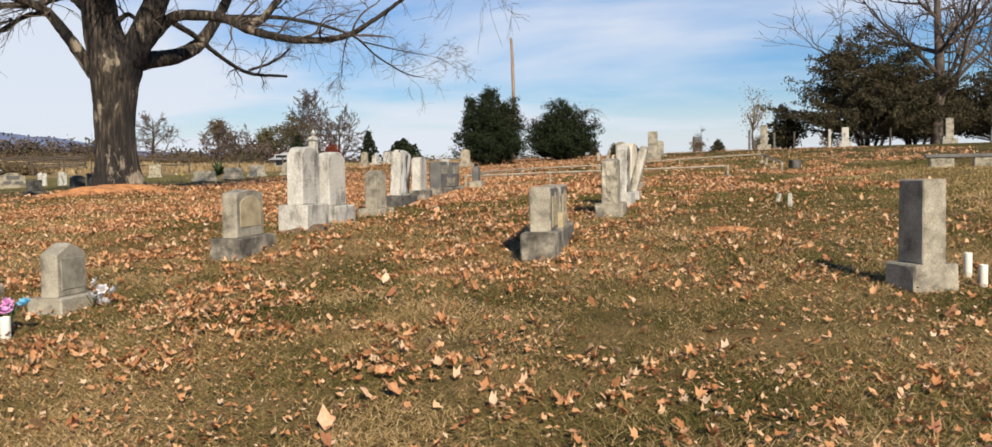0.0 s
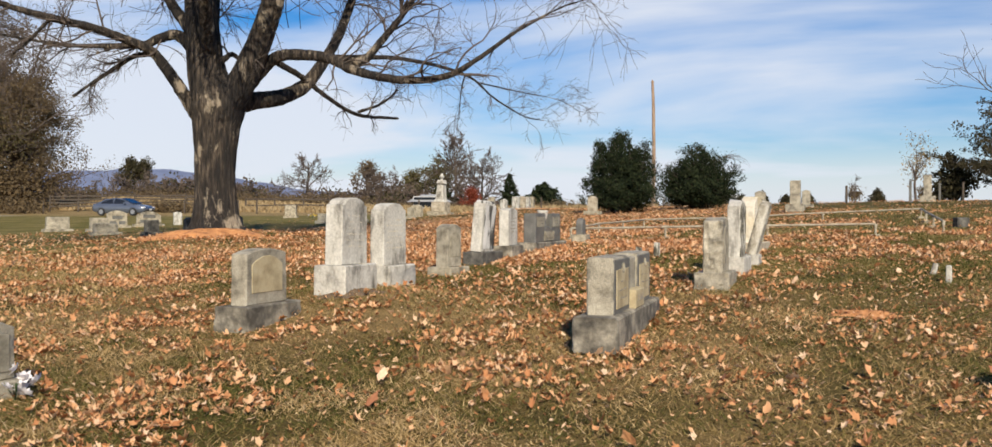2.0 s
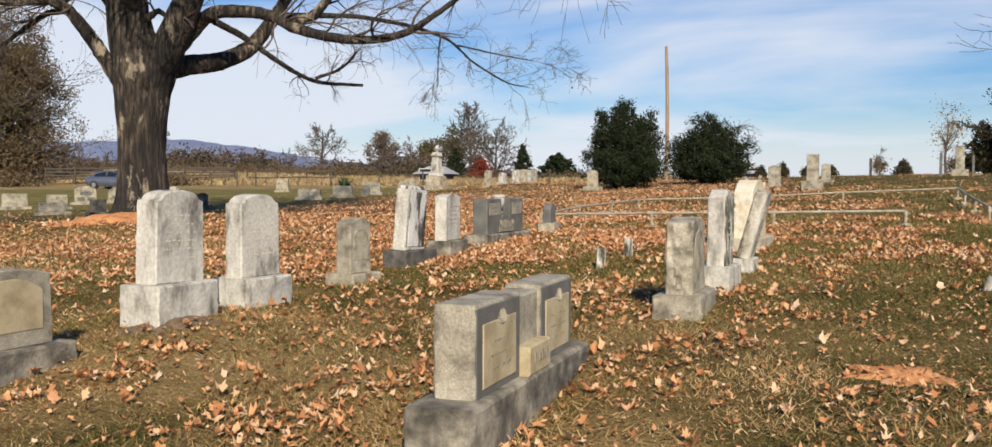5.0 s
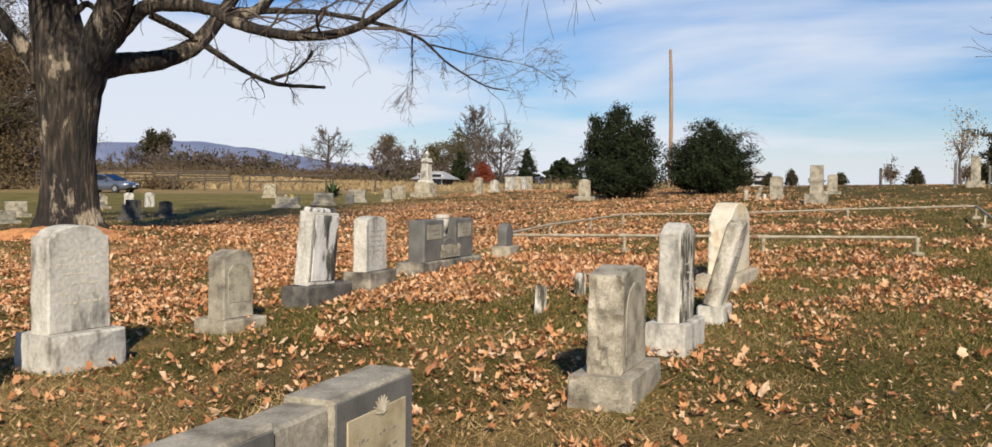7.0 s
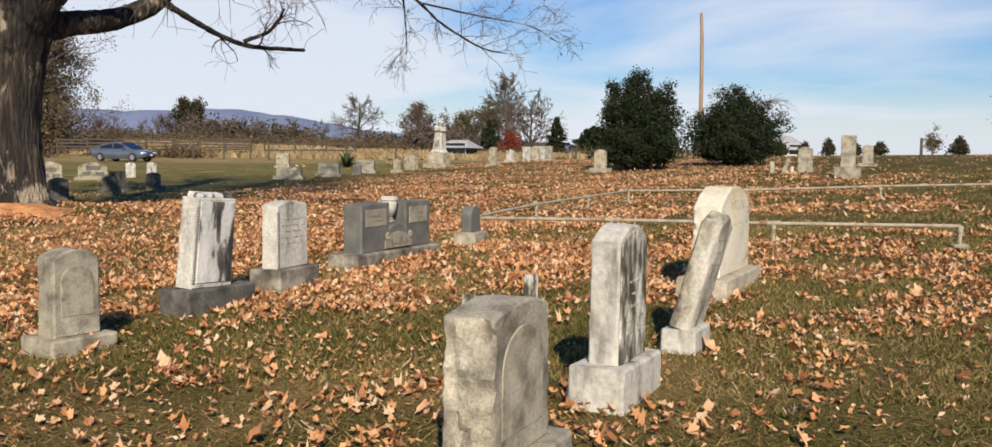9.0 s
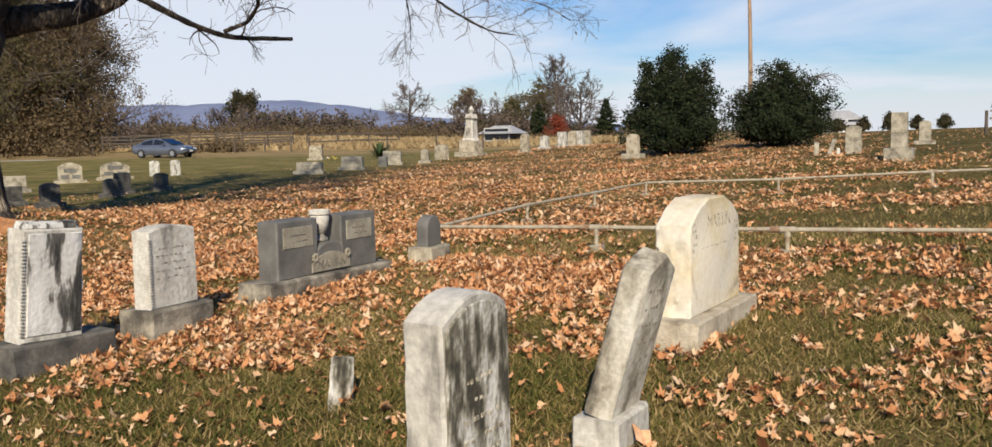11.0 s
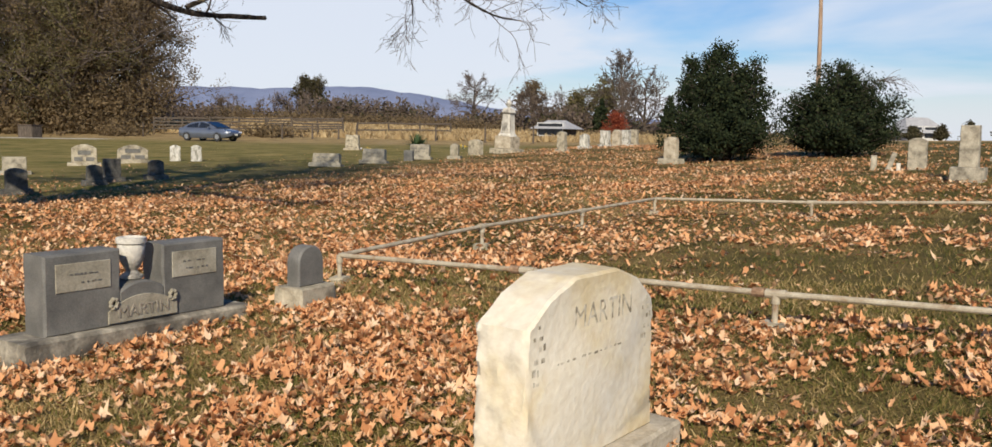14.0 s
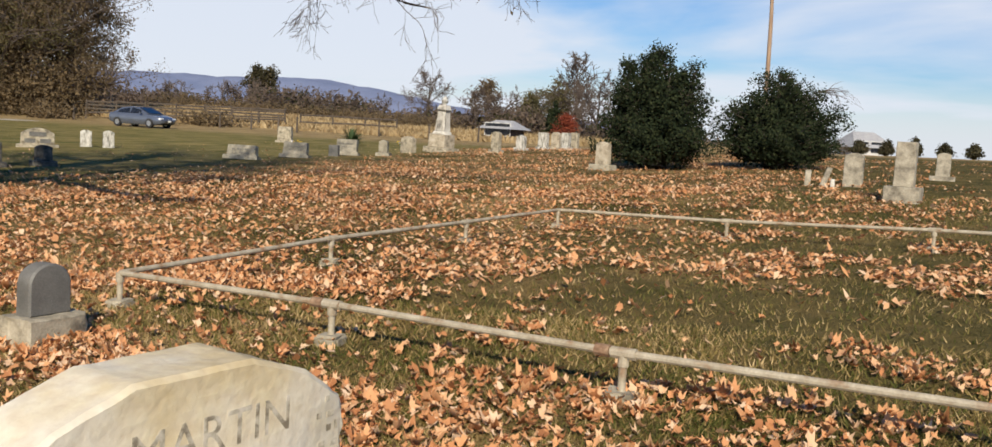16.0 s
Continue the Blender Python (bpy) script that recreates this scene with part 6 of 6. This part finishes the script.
# crumbled bits of leaf in the near turf
x, y = lr.uniform(-6.5, 7.5, 46000), 2.0 + 14 * lr.uniform(0, 1, 46000) ** 1.2
keep = lr.uniform(-0.9, 0.8, len(x)) < patches(x * 1.6 + 11, y * 1.6)
co, idx, k = leaf_batch(x[keep], y[keep], 0.019, False)
tagged(array_object("leaf_crumbs", co, idx, k, FALLEN), "crumbled bits of tan leaf in the turf", "leaves", kind="stuff")

# short grass near the walk
n = 860000
x, y = lr.uniform(-5.5, 6.5, n), 2.2 + 19 * lr.uniform(0, 1, n) ** 1.8
keep = lr.uniform(0, 1, n) < 0.7 + 0.3 * patches(x * 1.3 + 9, y * 1.3)
keep &= ((x - 2.95) / 0.36) ** 2 + ((y - 11.6) / 0.26) ** 2 > lr.uniform(0.5, 1.3, n)  # bare clay
x, y = x[keep], y[keep]
n = len(x)
h = lr.uniform(0.024, 0.066, n) * (1 + 0.35 * patches(x + 30, y))
c = np.stack([x, y, ground_z(x, y) - 0.008], 1)
az = lr.uniform(0, 6.28, n)
side = np.stack([np.cos(az), np.sin(az), 0 * az], 1) * lr.uniform(0.0026, 0.0064, n)[:, None]
bend = np.stack([lr.normal(0, 1.1, n) * h, lr.normal(0, 1.1, n) * h, h * lr.uniform(0.35, 1.0, n)], 1)
co = np.stack([c - side, c + side, c + bend], 1).reshape(-1, 3)
greener = ((y + 2.2 * patches(x + 3, y * 1.2) - 0.5 * x) > 12.5) | (patches(x * 1.1 + 7, y * 1.1 + 2) + lr.normal(0, 0.25, n) > 0.34 - 0.8 * smooth(1.2, 3.6, x))
for nm, sel, mt, lab in (("lawn_grass", ~greener, GRASS, "short half-dormant lawn grass, green and straw"), ("green_lawn_grass", greener, GREEN_GRASS, "short green lawn grass between leaf drifts")):
    q = co.reshape(-1, 3, 3)[sel].reshape(-1, 3)
    tagged(array_object(nm, q, np.arange(len(q)), 3, mt), lab, "grass", kind="stuff")
n = 320000
inside = lr.uniform(0, 1, n) < 0.45  # the plot inside the rail, and the lawn beyond
x = np.where(inside, lr.uniform(-1.5, 7, n), lr.uniform(-9, 11, n))
y = np.where(inside, lr.uniform(15, 23, n), 15 + 21 * lr.uniform(0, 1, n) ** 1.3)
keep = lr.uniform(0, 1, n) < 0.7 + 0.3 * patches(x * 1.3 + 9, y * 1.3)
x, y = x[keep], y[keep]
n = len(x)
h = lr.uniform(0.025, 0.06, n)
c = np.stack([x, y, ground_z(x, y) - 0.008], 1)
az = lr.uniform(0, 6.28, n)
side = np.stack([np.cos(az), np.sin(az), 0 * az], 1) * lr.uniform(0.004, 0.008, n)[:, None]
bend = np.stack([lr.normal(0, 0.7, n) * h, lr.normal(0, 0.7, n) * h, h], 1)
co = np.stack([c - side, c + side, c + bend], 1).reshape(-1, 3)
tagged(array_object("far_lawn_grass", co, np.arange(3 * n), 3, GREEN_GRASS), "short lawn grass among fallen leaves", "grass", kind="stuff")
n = 110000
x = np.where(lr.uniform(0, 1, n) < 0.55, lr.uniform(6.3, 14, n), lr.uniform(-13, -5.4, n))
y = 6 + 16 * lr.uniform(0, 1, n)
h = lr.uniform(0.025, 0.06, n)
c = np.stack([x, y, ground_z(x, y) - 0.008], 1)
az = lr.uniform(0, 6.28, n)
side = np.stack([np.cos(az), np.sin(az), 0 * az], 1) * lr.uniform(0.006, 0.013, n)[:, None]
bend = np.stack([lr.normal(0, 0.7, n) * h, lr.normal(0, 0.7, n) * h, h], 1)
co = np.stack([c - side, c + side, c + bend], 1).reshape(-1, 3)
tagged(array_object("side_lawn_grass", co, np.arange(3 * n), 3, GRASS), "short straw and green lawn grass away from the walk", "grass", kind="stuff")
# single leaves by the path
lm = []
for v in range(12):
    co, idx, k = leaf_batch(np.zeros(1), np.zeros(1), 0.052, True)
    co[:, 2] -= co[:, 2].min()
    me = bpy.data.meshes.new("leaf")
    me.from_pydata([tuple(q) for q in co], [], [tuple(q) for q in idx.reshape(-1, 3)])
    me.materials.append(ramp_material("single_leaf", [(0.2, (0.30, 0.12, 0.05)), (0.5, (0.55, 0.27, 0.12)), (0.8, (0.66, 0.45, 0.28))], size=9, rough=0.6, bump=0.2, objects=0.8) if v == 0 else lm[0].materials[0])
    lm.append(me)
for k in range(280):
    x, y = lr.uniform(-2.5, 4.5), lr.uniform(3.2, 16)
    ob = new("leaf", lm[k % 12])
    ob.parent = litter
    ob.matrix_basis = pose(x, y, gz(x, y) + 0.01, lr.uniform(-12, 12), lr.uniform(-12, 12), lr.uniform(0, 360))
